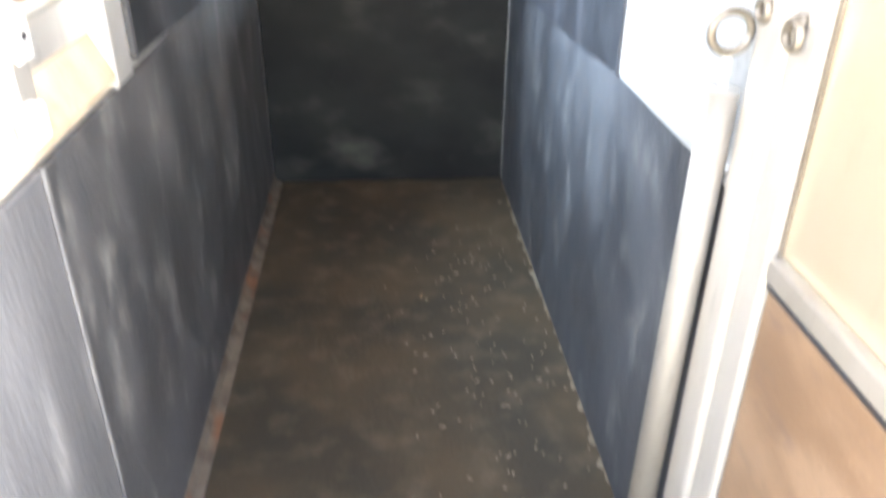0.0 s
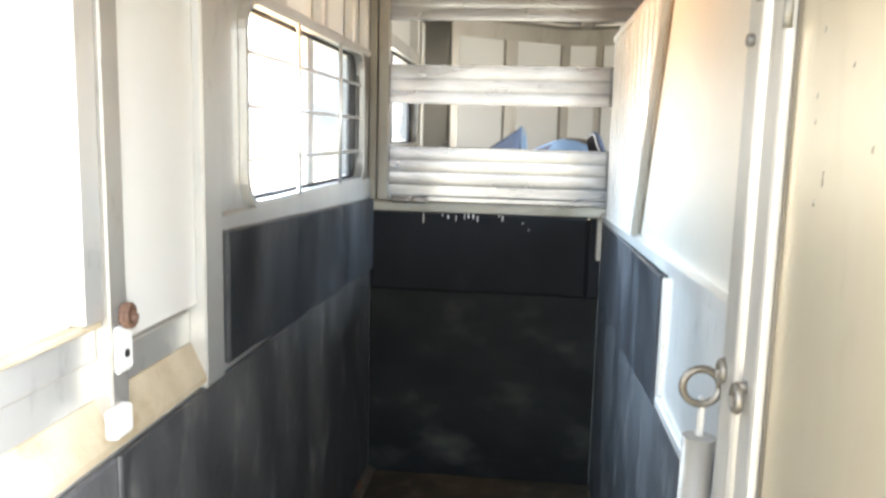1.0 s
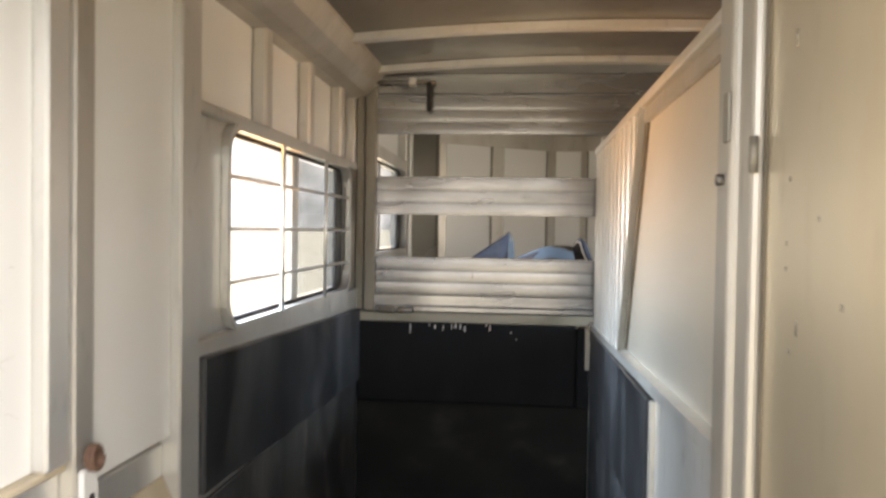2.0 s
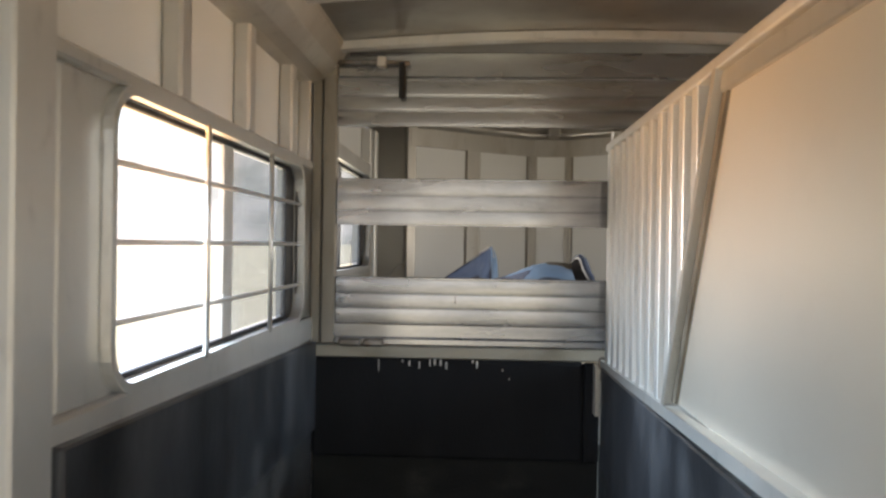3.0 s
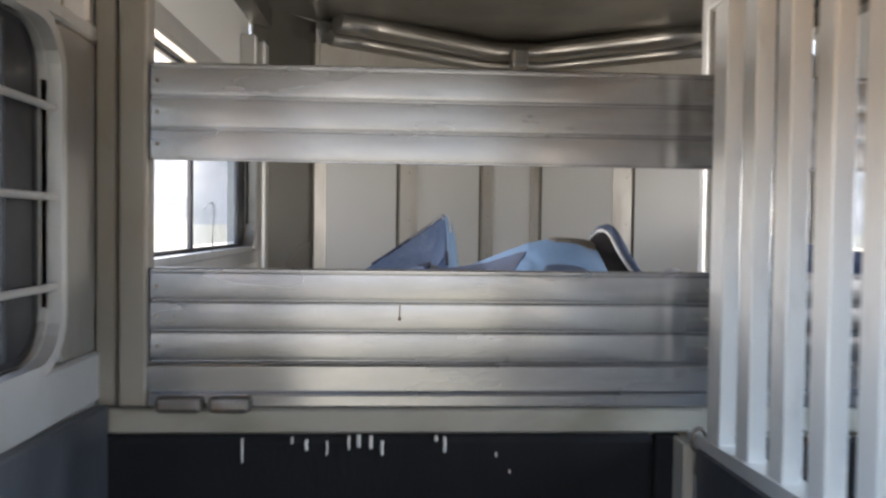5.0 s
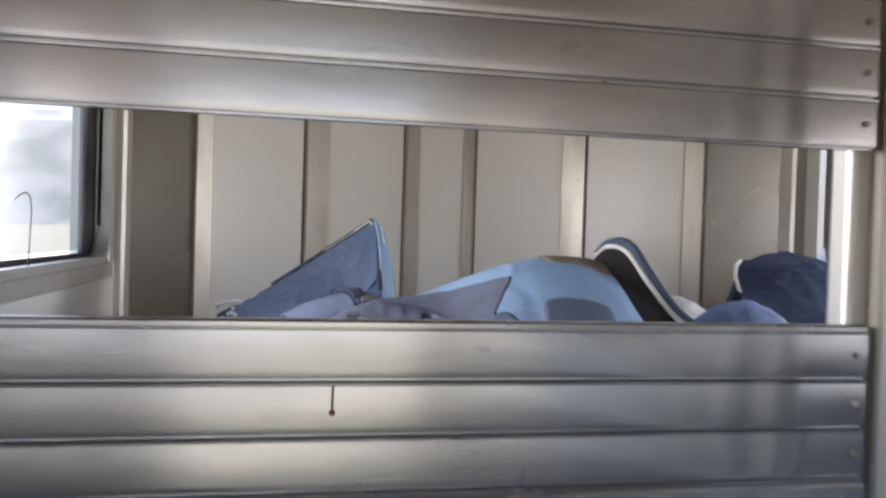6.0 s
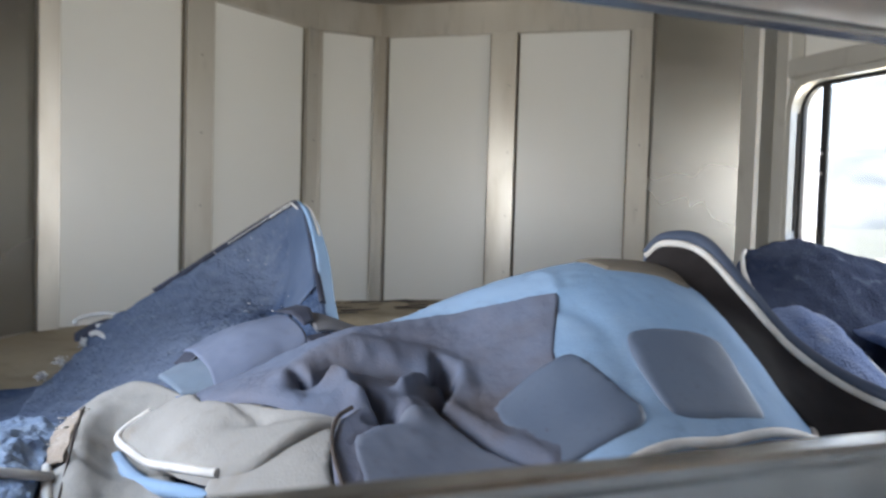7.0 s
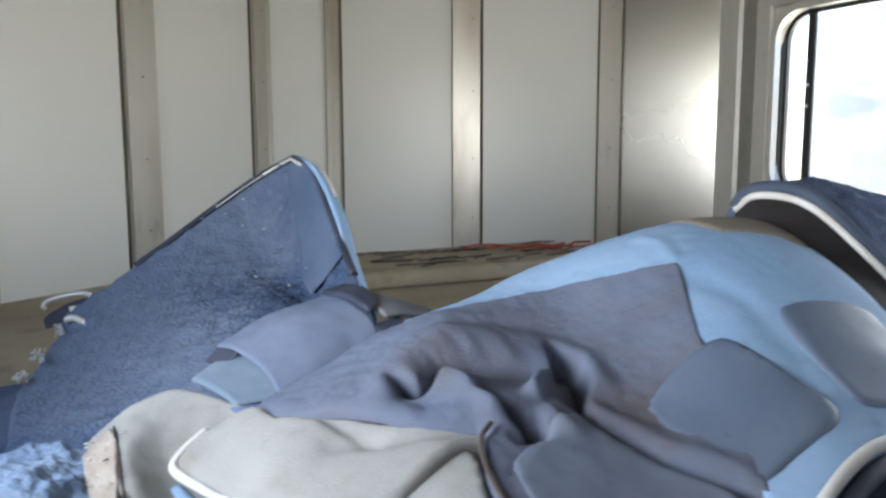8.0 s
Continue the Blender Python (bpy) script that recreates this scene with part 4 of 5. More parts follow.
def form(points, reg=2e-4):
    """The height of a draped cloth over the plan: a smooth surface held up by the given points."""
    c = np.array(points)
    x, n = c[:, :2], len(c)

    def pull(a, b):
        r2 = ((a[:, None] - b[None]) ** 2).sum(-1)
        return np.where(r2 > 0, 0.5 * r2 * np.log(np.maximum(r2, 1e-12)), 0.0)
    m, q = np.zeros((n + 3, n + 3)), np.c_[np.ones(n), x]
    m[:n, :n], m[:n, n:], m[n:, :n] = pull(x, x) + reg * np.eye(n), q, q.T
    w = np.linalg.solve(m, np.r_[c[:, 2], 0, 0, 0])
    return lambda p: np.c_[pull(p, x), np.ones(len(p)), p] @ w


def off_line(p, line):
    """The distances of plan points from a broken line."""
    best = np.full(len(p), 9.0)
    for a, b in zip(line, line[1:]):
        a, d = np.array(a), np.subtract(b, a)
        t = np.clip((p - a) @ d / (d @ d), 0, 1)
        best = np.minimum(best, np.linalg.norm(p - a - t[:, None] * d, axis=1))
    return best


def ridge(p, line, width, height):
    return height * np.exp(-(off_line(p, line) / width) ** 2)


def rounded(points, n=6):
    """A closed smooth line through the points."""
    p, out = [Vector(q) for q in points], []
    for i in range(len(p)):
        a, b, c, d = p[i - 1], p[i], p[(i + 1) % len(p)], p[(i + 2) % len(p)]
        for k in range(n):
            f = k / n
            out.append(0.5 * (2 * b + (c - a) * f + (2 * a - 5 * b + 4 * c - d) * f * f + (3 * b - a - 3 * c + d) * f ** 3))
    return out


def inside(p, ring):
    """Which plan points lie within a closed line."""
    r = np.array([tuple(q) for q in ring])
    hit = np.zeros(len(p), bool)
    for (ax, ay), (bx, by) in zip(r, np.roll(r, -1, 0)):
        if ay != by:
            hit ^= ((ay > p[:, 1]) != (by > p[:, 1])) & (p[:, 0] < (bx - ax) * (p[:, 1] - ay) / (by - ay) + ax)
    return hit


def cloth_piece(points, height, lift, thick, step, shape=None, soft=0.004, wrinkle=0.0006, slide=None):
    """A piece of cloth with the given outline, lying on a form, with thickness and a rounded edge."""
    ring = rounded(points)
    r = np.array([tuple(q) for q in ring])
    gx, gy = np.meshgrid(np.arange(r[:, 0].min(), r[:, 0].max(), step), np.arange(r[:, 1].min(), r[:, 1].max(), step))
    g = np.c_[gx.ravel(), gy.ravel()]
    g[::2, 0] += step * 0.3
    loop = [tuple(q) for q in r] + [tuple(r[0])]
    g = g[inside(g, ring)]
    g = g[off_line(g, loop) > step * 0.55]
    flat = [Vector(q) for q in r] + [Vector(q) for q in g]
    verts, _, faces = delaunay_2d_cdt(flat, [], [list(range(len(r)))], 1, 1e-7)[:3]
    p = np.array([tuple(v) for v in verts])
    edge = off_line(p, loop)
    z = height(p) + lift - thick * 0.6 * np.clip(1 - edge / soft, 0, 1) ** 2
    if shape:
        z = z + shape(p)
    z = z + np.array([wrinkle * (noise.noise(Vector((a * 40, b * 40, 0.3))) + 0.6 * noise.noise(Vector((a * 95, b * 70, 4.0))) + 0.35 * noise.noise(Vector((a * 210, b * 160, 8.0)))) for a, b in p])
    p = p + slide(p) if slide else p
    bm = bmesh.new()
    top = [bm.verts.new((a, b, c)) for (a, b), c in zip(p, z)]
    for face in faces:
        bm.faces.new([top[k] for k in face]).smooth = True
    rim = [e for e in bm.edges if len(e.link_faces) == 1]
    made = bmesh.ops.extrude_edge_only(bm, edges=rim)["geom"]
    bmesh.ops.translate(bm, verts=[v for v in made if isinstance(v, bmesh.types.BMVert)], vec=(0, 0, -thick))
    bmesh.ops.recalc_face_normals(bm, faces=bm.faces[:])
    if sum(f.normal.z for f in bm.faces) < 0:
        bmesh.ops.reverse_faces(bm, faces=bm.faces[:])
    for f in bm.faces:
        f.smooth = True
    return bm


def laid(points, height, lift, n=60, shape=None):
    """A smooth open line through plan points, lying on a form."""
    p = [Vector(q) for q in points]
    p = [p[0] * 2 - p[1]] + p + [p[-1] * 2 - p[-2]]
    out = []
    for k in range(n + 1):
        t = k / n * (len(p) - 3)
        i = min(int(t), len(p) - 4)
        a, b, c, d = p[i:i + 4]
        f = t - i
        out.append(0.5 * (2 * b + (c - a) * f + (2 * a - 5 * b + 4 * c - d) * f * f + (3 * b - a - 3 * c + d) * f ** 3))
    q = np.array([tuple(v) for v in out])
    z = height(q) + lift + (shape(q) if shape else 0)
    return [(a, b, c) for (a, b), c in zip(q, z)]


# rug under the pile
PILE = Vector((0.010, 0.055, 0.0))
BASE = [[(-0.30, 3.90, 1.195), (0.00, 3.95, 1.21), (0.35, 3.80, 1.22), (0.70, 3.75, 1.22), (1.00, 3.70, 1.20)],
        [(-0.30, 3.60, 1.205), (0.00, 3.60, 1.23), (0.35, 3.50, 1.25), (0.65, 3.55, 1.25), (1.05, 3.50, 1.21)],
        [(-0.28, 3.30, 1.205), (0.00, 3.30, 1.215), (0.30, 3.22, 1.245), (0.62, 3.20, 1.235), (1.05, 3.30, 1.20)],
        [(-0.26, 3.00, 1.19), (0.00, 3.00, 1.20), (0.30, 3.00, 1.215), (0.60, 3.00, 1.215), (1.00, 3.02, 1.19)]]
rug = thing("fleece_rug", sheet(BASE, 110, 80, 0.02, 0.007, 26), FLEECE, "navy fleece rug lying under the pile of saddle pads", "rug")
rug.location = PILE

# pale blue pad with slate patches
PAD_FORM = form([(0.171, 3.50, 1.350), (0.223, 3.50, 1.370), (0.265, 3.46, 1.393), (0.304, 3.44, 1.408), (0.352, 3.42, 1.419), (0.352, 3.386, 1.413), (0.423, 3.356, 1.399), (0.44, 3.43, 1.412),
                 (0.424, 3.305, 1.374), (0.455, 3.265, 1.320), (0.485, 3.246, 1.279), (0.286, 3.363, 1.389), (0.249, 3.295, 1.345), (0.190, 3.286, 1.305), (0.278, 3.209, 1.313), (0.205, 3.205, 1.285),
                 (0.313, 3.283, 1.362), (0.397, 3.275, 1.357), (0.391, 3.212, 1.309), (0.243, 3.165, 1.288), (0.34, 3.19, 1.296), (0.215, 3.435, 1.363), (0.107, 3.44, 1.346), (0.175, 3.362, 1.322),
                 (0.078, 3.495, 1.328), (0.032, 3.475, 1.310), (-0.016, 3.465, 1.293), (0.125, 3.30, 1.308), (0.062, 3.287, 1.303), (0.09, 3.20, 1.272), (0.25, 3.57, 1.32), (0.42, 3.50, 1.37)])
PANEL = [(-0.030, 3.472), (-0.005, 3.490), (0.034, 3.502), (0.076, 3.492), (0.108, 3.476), (0.156, 3.464), (0.216, 3.438), (0.255, 3.399), (0.284, 3.370), (0.288, 3.362), (0.268, 3.328), (0.251, 3.297), (0.245, 3.262),
         (0.216, 3.215), (0.20, 3.185), (0.17, 3.15), (0.055, 3.15), (0.052, 3.25), (0.066, 3.291), (0.076, 3.308), (0.042, 3.338), (0.008, 3.390), (-0.020, 3.425), (-0.030, 3.452)]
PANEL_RING = rounded(PANEL)
PANEL_LOOP = [tuple(q) for q in PANEL_RING] + [tuple(PANEL_RING[0])]


def sunk(p):
    """The pad gives way under the panel that lies on it."""
    t = np.clip((np.where(inside(p, PANEL_RING), off_line(p, PANEL_LOOP), 0.0) - 0.004) / 0.012, 0, 1)
    return -0.040 * t * t * (3 - 2 * t) + ridge(p, ((0.292, 3.372), (0.300, 3.400), (0.296, 3.420)), 0.006, 0.0022) + ridge(p, ((0.288, 3.345), (0.300, 3.300), (0.296, 3.262), (0.286, 3.235)), 0.011, -0.0022)


def folds(p):
    """A hood of cloth arched over a hollow, the tongue and the twisted lobe in it, and the crease that runs out of it."""
    arch_top = ridge(p, ((0.040, 3.385), (0.055, 3.404), (0.080, 3.419), (0.104, 3.420), (0.128, 3.408), (0.152, 3.397), (0.176, 3.378), (0.187, 3.354), (0.180, 3.326)), 0.011, 0.0065)
    cave = ridge(p, ((0.066, 3.384), (0.084, 3.394), (0.110, 3.386), (0.134, 3.372), (0.152, 3.362)), 0.0135, -0.042)
    flank = ridge(p, ((0.050, 3.366), (0.056, 3.350)), 0.012, -0.006)
    tongue = ridge(p, ((0.076, 3.366), (0.083, 3.345), (0.089, 3.318)), 0.0085, 0.011)
    lobe = ridge(p, ((0.162, 3.361), (0.147, 3.346), (0.127, 3.327)), 0.0065, 0.013)
    slit = ridge(p, ((0.169, 3.368), (0.176, 3.350), (0.168, 3.331), (0.152, 3.316)), 0.0055, -0.024)
    pocket = ridge(p, ((0.093, 3.336), (0.101, 3.314), (0.104, 3.290)), 0.0055, -0.022) + ridge(p, ((0.112, 3.304), (0.106, 3.288), (0.090, 3.288)), 0.005, -0.008)
    crease = ridge(p, ((0.150, 3.316), (0.152, 3.292), (0.171, 3.244), (0.193, 3.211), (0.20, 3.19)), 0.005, -0.011)
    swell = ridge(p, ((0.162, 3.300), (0.182, 3.252), (0.203, 3.215)), 0.009, 0.0035) + ridge(p, ((0.125, 3.306), (0.128, 3.285)), 0.008, 0.004)
    seam = ridge(p, ((0.139, 3.301), (0.099, 3.282), (0.069, 3.262)), 0.002, -0.0012)
    drape = ridge(p, ((0.215, 3.400), (0.235, 3.350), (0.225, 3.300)), 0.020, -0.003) + ridge(p, ((0.12, 3.44), (0.18, 3.42)), 0.012, 0.002)
    tucked = ridge(p, ((0.070, 3.308), (0.036, 3.335), (0.002, 3.385), (-0.028, 3.425), (-0.034, 3.455)), 0.010, -0.008)
    return tucked + arch_top + cave + flank + tongue + lobe + slit + pocket + crease + swell + seam + drape


pad = thing("saddle_pad", None, None, "pale blue saddle pad with slate patches and white piping", "saddle pad", "saddle pads on the deck")
RIM = [(0.165, 3.155), (0.205, 3.168), (0.243, 3.178), (0.286, 3.186), (0.34, 3.192), (0.40, 3.202), (0.455, 3.222), (0.480, 3.240), (0.484, 3.256)]
pad_top = part("top_cloth", cloth_piece([(0.10, 3.50), (0.13, 3.56), (0.20, 3.585), (0.30, 3.56), (0.40, 3.52), (0.455, 3.47), (0.452, 3.40), (0.446, 3.34), (0.458, 3.29), (0.487, 3.256), (0.482, 3.238), (0.455, 3.220), (0.40, 3.200), (0.34, 3.190), (0.286, 3.184), (0.243, 3.176), (0.205, 3.166), (0.16, 3.15), (0.10, 3.20), (0.08, 3.35)],
                                        PAD_FORM, 0.0, 0.012, 0.0036, sunk, 0.004, 0.0009), PALE, pad)
part("piping", tube(laid(RIM, PAD_FORM, -0.001), 0.0042, 10), TRIM, pad_top, "off-white piping along the rim")
part("rim", tube([(x + 0.003, y - 0.006, z - 0.011) for x, y, z in laid(RIM, PAD_FORM, 0.0)], 0.0062, 8), NAVY, pad)
def overhang(p):
    """The hood leans out over its hollow, and the lobe over the slit beside it."""
    lean = ridge(p, ((0.062, 3.400), (0.084, 3.409), (0.108, 3.404), (0.134, 3.391), (0.156, 3.378)), 0.011, -0.027)
    side = ridge(p, ((0.158, 3.360), (0.146, 3.346)), 0.006, 0.006)
    return np.c_[side, lean]


part("cover_panel", cloth_piece(PANEL, PAD_FORM, 0.0022, 0.004, 0.0019, folds, 0.002, 0.0013, overhang), MAUVE, pad, "grey mauve cover panel with deep folds")
WEAR = mat("brown_suede", (0.135, 0.117, 0.093), 0.85, 0.0, (0.165, 0.143, 0.115), 25, bump=0.2, bump_scale=300)
for name, outline, material, label in (
        ("patch", [(0.254, 3.292), (0.266, 3.281), (0.277, 3.248), (0.285, 3.224), (0.280, 3.208), (0.262, 3.203), (0.232, 3.202), (0.208, 3.203), (0.197, 3.221), (0.190, 3.255), (0.187, 3.280), (0.196, 3.291), (0.225, 3.296)], SLATE, "slate blue patch"),
        ("patch", [(0.314, 3.285), (0.330, 3.287), (0.365, 3.283), (0.396, 3.278), (0.404, 3.268), (0.401, 3.240), (0.397, 3.214), (0.386, 3.209), (0.350, 3.208), (0.316, 3.209), (0.305, 3.217), (0.304, 3.240), (0.307, 3.270)], SLATE, "slate blue patch"),
        ("wither_patch", [(0.347, 3.440), (0.351, 3.388), (0.355, 3.380), (0.377, 3.371), (0.402, 3.363), (0.428, 3.352), (0.442, 3.38), (0.45, 3.43), (0.44, 3.46), (0.39, 3.46)], WEAR, "brown suede patch")):
    part(name, cloth_piece(outline, PAD_FORM, 0.0030 if name == "patch" else 0.0022, 0.0035, 0.004, lambda p: sunk(p) * (off_line(p, PANEL_LOOP) < 0) + ridge(p, ((0.288, 3.345), (0.300, 3.300), (0.296, 3.262), (0.286, 3.235)), 0.011, -0.0022), 0.0008, 0.0004), material, pad_top, label)
SHADOW_BLUE = mat("grey_blue_cloth", (0.122, 0.145, 0.200), 0.85, 0.0, (0.145, 0.164, 0.218), 9, (1, 1, 1), (0.18, 0.18, 0.20), 12, (0.55, 0.85), 0.08, 700, spec=0.2)
BROWN = mat("brown_binding", (0.06, 0.045, 0.04), 0.8, 0.0, None, 30)
lap = part("lap", cloth_piece([(0.139, 3.302), (0.118, 3.294), (0.099, 3.283), (0.080, 3.273), (0.070, 3.262), (0.066, 3.22), (0.070, 3.15), (0.14, 3.15), (0.186, 3.198), (0.176, 3.238), (0.157, 3.276), (0.148, 3.298)], PAD_FORM, 0.0036, 0.003, 0.003, folds, 0.002, 0.0008), SHADOW_BLUE, pad, "grey blue lower lap")
part("lap_binding", tube(laid([(0.078, 3.302), (0.064, 3.290), (0.054, 3.262), (0.052, 3.22), (0.054, 3.16)], PAD_FORM, 0.004), 0.0018, 6), BROWN, lap)

# dark pad with its rim curled up
CURL = [[(0.430, 3.440, 1.404), (0.434, 3.395, 1.402), (0.432, 3.345, 1.386), (0.440, 3.300, 1.358), (0.458, 3.262, 1.312), (0.495, 3.230, 1.270), (0.54, 3.16, 1.245)],
        [(0.444, 3.452, 1.416), (0.452, 3.425, 1.424), (0.457, 3.375, 1.410), (0.466, 3.322, 1.374), (0.490, 3.280, 1.328), (0.532, 3.238, 1.288), (0.585, 3.17, 1.262)],
        [(0.454, 3.460, 1.424), (0.472, 3.452, 1.443), (0.482, 3.400, 1.441), (0.490, 3.345, 1.398), (0.516, 3.302, 1.347), (0.562, 3.258, 1.311), (0.622, 3.19, 1.288)]]
BACK = [CURL[2],
        [(0.458, 3.475, 1.416), (0.484, 3.466, 1.434), (0.500, 3.415, 1.432), (0.510, 3.358, 1.390), (0.536, 3.314, 1.340), (0.582, 3.268, 1.304), (0.645, 3.20, 1.280)],
        [(0.47, 3.525, 1.36), (0.505, 3.52, 1.36), (0.535, 3.47, 1.35), (0.545, 3.40, 1.32), (0.565, 3.345, 1.285), (0.61, 3.29, 1.265), (0.67, 3.21, 1.25)],
        [(0.51, 3.575, 1.26), (0.55, 3.565, 1.25), (0.59, 3.515, 1.25), (0.63, 3.435, 1.24), (0.65, 3.355, 1.235), (0.67, 3.29, 1.23), (0.71, 3.22, 1.22)]]
curl = thing("saddle_pad", None, None, "dark saddle pad with its curled rim and white piping", "saddle pad", "saddle pads on the deck")
BLACK = mat("black_lining", (0.020, 0.0175, 0.0185), 0.85, 0.0, (0.030, 0.027, 0.028), 20, spec=0.1)
RIMC = mat("slate_blue_binding", (0.050, 0.066, 0.105), 0.8, 0.0, (0.07, 0.088, 0.13), 20, spec=0.2)
part("lining", sheet(CURL, 60, 24, 0.008, 0.0012), BLACK, curl, "black lining")
part("fleece", sheet(BACK, 70, 36, 0.012, 0.0026, 55), FLEECE, curl, "navy fleece side")
part("piping", tube(along(CURL, [(0.0, 0.80), (0.15, 0.82), (1.0, 0.84)], 70, 0.001), 0.0040, 8), TRIM, curl, "white piping")
part("rim", tube(along(CURL, [(0.0, 0.99), (1.0, 0.99)], 70, 0.0), 0.0075, 8), RIMC, curl, "slate blue rim binding")

# navy fleece pads further over
NAVC = [[(0.97, 3.98, 1.20), (1.05, 3.98, 1.20), (1.18, 3.95, 1.20), (1.34, 3.90, 1.20)],
        [(0.945, 3.83, 1.39), (1.03, 3.80, 1.412), (1.14, 3.74, 1.385), (1.32, 3.66, 1.36)],
        [(0.925, 3.785, 1.402), (1.03, 3.745, 1.421), (1.14, 3.69, 1.390), (1.30, 3.60, 1.365)],
        [(0.895, 3.735, 1.345), (1.0, 3.66, 1.360), (1.12, 3.60, 1.335), (1.28, 3.50, 1.31)],
        [(0.90, 3.60, 1.24), (0.99, 3.53, 1.225), (1.1, 3.48, 1.20), (1.26, 3.40, 1.20)]]
DEEP = mat("deep_navy_fleece", (0.020, 0.029, 0.062), 0.95, 0.0, (0.052, 0.066, 0.112), 7, (1, 1, 1), (0.12, 0.14, 0.19), 50, (0.52, 0.95), 1.0, 230, spec=0.15)
navc = thing("saddle_pad", sheet(NAVC, 50, 60, 0.014, 0.004, 40), DEEP, "folded navy fleece saddle pad with white piped edge", "saddle pad", "saddle pads on the deck")
part("piping", tube([(0.935, 3.80, 1.412), (0.915, 3.785, 1.402), (0.902, 3.765, 1.378), (0.900, 3.745, 1.352), (0.915, 3.715, 1.325), (0.925, 3.68, 1.300)], 0.004, 8), TRIM, navc)
LOBE = [[(0.70, 3.62, 1.22), (0.76, 3.64, 1.235), (0.84, 3.62, 1.225), (0.90, 3.58, 1.20)],
        [(0.665, 3.55, 1.28), (0.735, 3.55, 1.330), (0.815, 3.54, 1.325), (0.885, 3.52, 1.26)],
        [(0.66, 3.50, 1.295), (0.735, 3.495, 1.335), (0.81, 3.49, 1.330), (0.875, 3.48, 1.265)],
        [(0.67, 3.42, 1.25), (0.74, 3.41, 1.275), (0.81, 3.41, 1.270), (0.87, 3.42, 1.235)],
        [(0.68, 3.34, 1.20), (0.74, 3.33, 1.205), (0.81, 3.33, 1.20), (0.86, 3.35, 1.20)]]
BLUEF = mat("blue_fleece", (0.115, 0.165, 0.315), 0.95, 0.0, (0.155, 0.205, 0.35), 18, (1, 1, 1), (0.23, 0.27, 0.38), 30, (0.5, 0.8), 1.0, 220, spec=0.2)
lobe = thing("saddle_pad", sheet(LOBE, 40, 40, 0.014, 0.004, 40), BLUEF, "rounded end of a blue fleece saddle pad", "saddle pad", "saddle pads on the deck")
part("piping", tube(along(LOBE, [(0.70, 0.28), (0.90, 0.42), (0.97, 0.62), (0.93, 0.85)], 30, 0.002), 0.0045, 8), TRIM, lobe)
LAP2 = [[(0.98, 3.60, 1.30), (1.06, 3.58, 1.315), (1.16, 3.55, 1.30)], [(0.96, 3.50, 1.275), (1.05, 3.47, 1.30), (1.15, 3.43, 1.28)], [(0.97, 3.40, 1.21), (1.05, 3.36, 1.22), (1.14, 3.32, 1.20)]]
lap_end = thing("saddle_pad", sheet(LAP2, 30, 30, 0.014, 0.003, 40), BLUEF, "blue fleece saddle pad lying on its side", "saddle pad", "saddle pads on the deck")
WAD = [[(0.725, 3.86, 1.185), (0.775, 3.87, 1.190), (0.845, 3.86, 1.185)],
       [(0.712, 3.82, 1.290), (0.768, 3.825, 1.318), (0.838, 3.82, 1.280)],
       [(0.712, 3.79, 1.316), (0.765, 3.785, 1.333), (0.835, 3.78, 1.298)],
       [(0.720, 3.74, 1.300), (0.772, 3.735, 1.316), (0.838, 3.73, 1.275)],
       [(0.730, 3.69, 1.190), (0.780, 3.68, 1.195), (0.835, 3.68, 1.185)]]
OFFWHITE = mat("off_white_cloth", (0.52, 0.51, 0.50), 0.85, 0.0, (0.40, 0.41, 0.44), 45, (1, 1, 1), (0.30, 0.27, 0.24), 18, (0.58, 0.9), 0.5, 240, spec=0.15)
thing("cloth_wad", sheet(WAD, 30, 50, 0.012, 0.006, 34), OFFWHITE, "crumpled off-white cloth between the pads", "cloth")
for ob in (navc, lobe, lap_end):
    ob.location = PILE

# navy fleece pad standing up to a peak
PEAK = [[(-0.150, 4.05, 1.268), (-0.100, 4.03, 1.303), (-0.019, 4.03, 1.357), (0.059, 4.03, 1.412), (0.113, 4.01, 1.451), (0.146, 3.955, 1.476)],
        [(-0.172, 3.965, 1.240), (-0.115, 3.950, 1.268), (-0.015, 3.96, 1.315), (0.058, 3.975, 1.350), (0.113, 3.957, 1.385), (0.150, 3.885, 1.462)],
        [(-0.205, 3.85, 1.222), (-0.125, 3.845, 1.248), (-0.012, 3.85, 1.300), (0.055, 3.87, 1.320), (0.107, 3.875, 1.336), (0.148, 3.825, 1.425)],
        [(-0.21, 3.74, 1.220), (-0.115, 3.735, 1.244), (-0.012, 3.74, 1.298), (0.050, 3.76, 1.318), (0.103, 3.795, 1.324), (0.145, 3.775, 1.385)],
        [(-0.21, 3.62, 1.218), (-0.115, 3.615, 1.245), (-0.012, 3.62, 1.288), (0.050, 3.65, 1.306), (0.100, 3.700, 1.312), (0.142, 3.715, 1.345)],
        [(-0.21, 3.45, 1.215), (-0.115, 3.45, 1.228), (-0.012, 3.48, 1.250), (0.050, 3.52, 1.270), (0.100, 3.600, 1.285), (0.140, 3.640, 1.295)]]
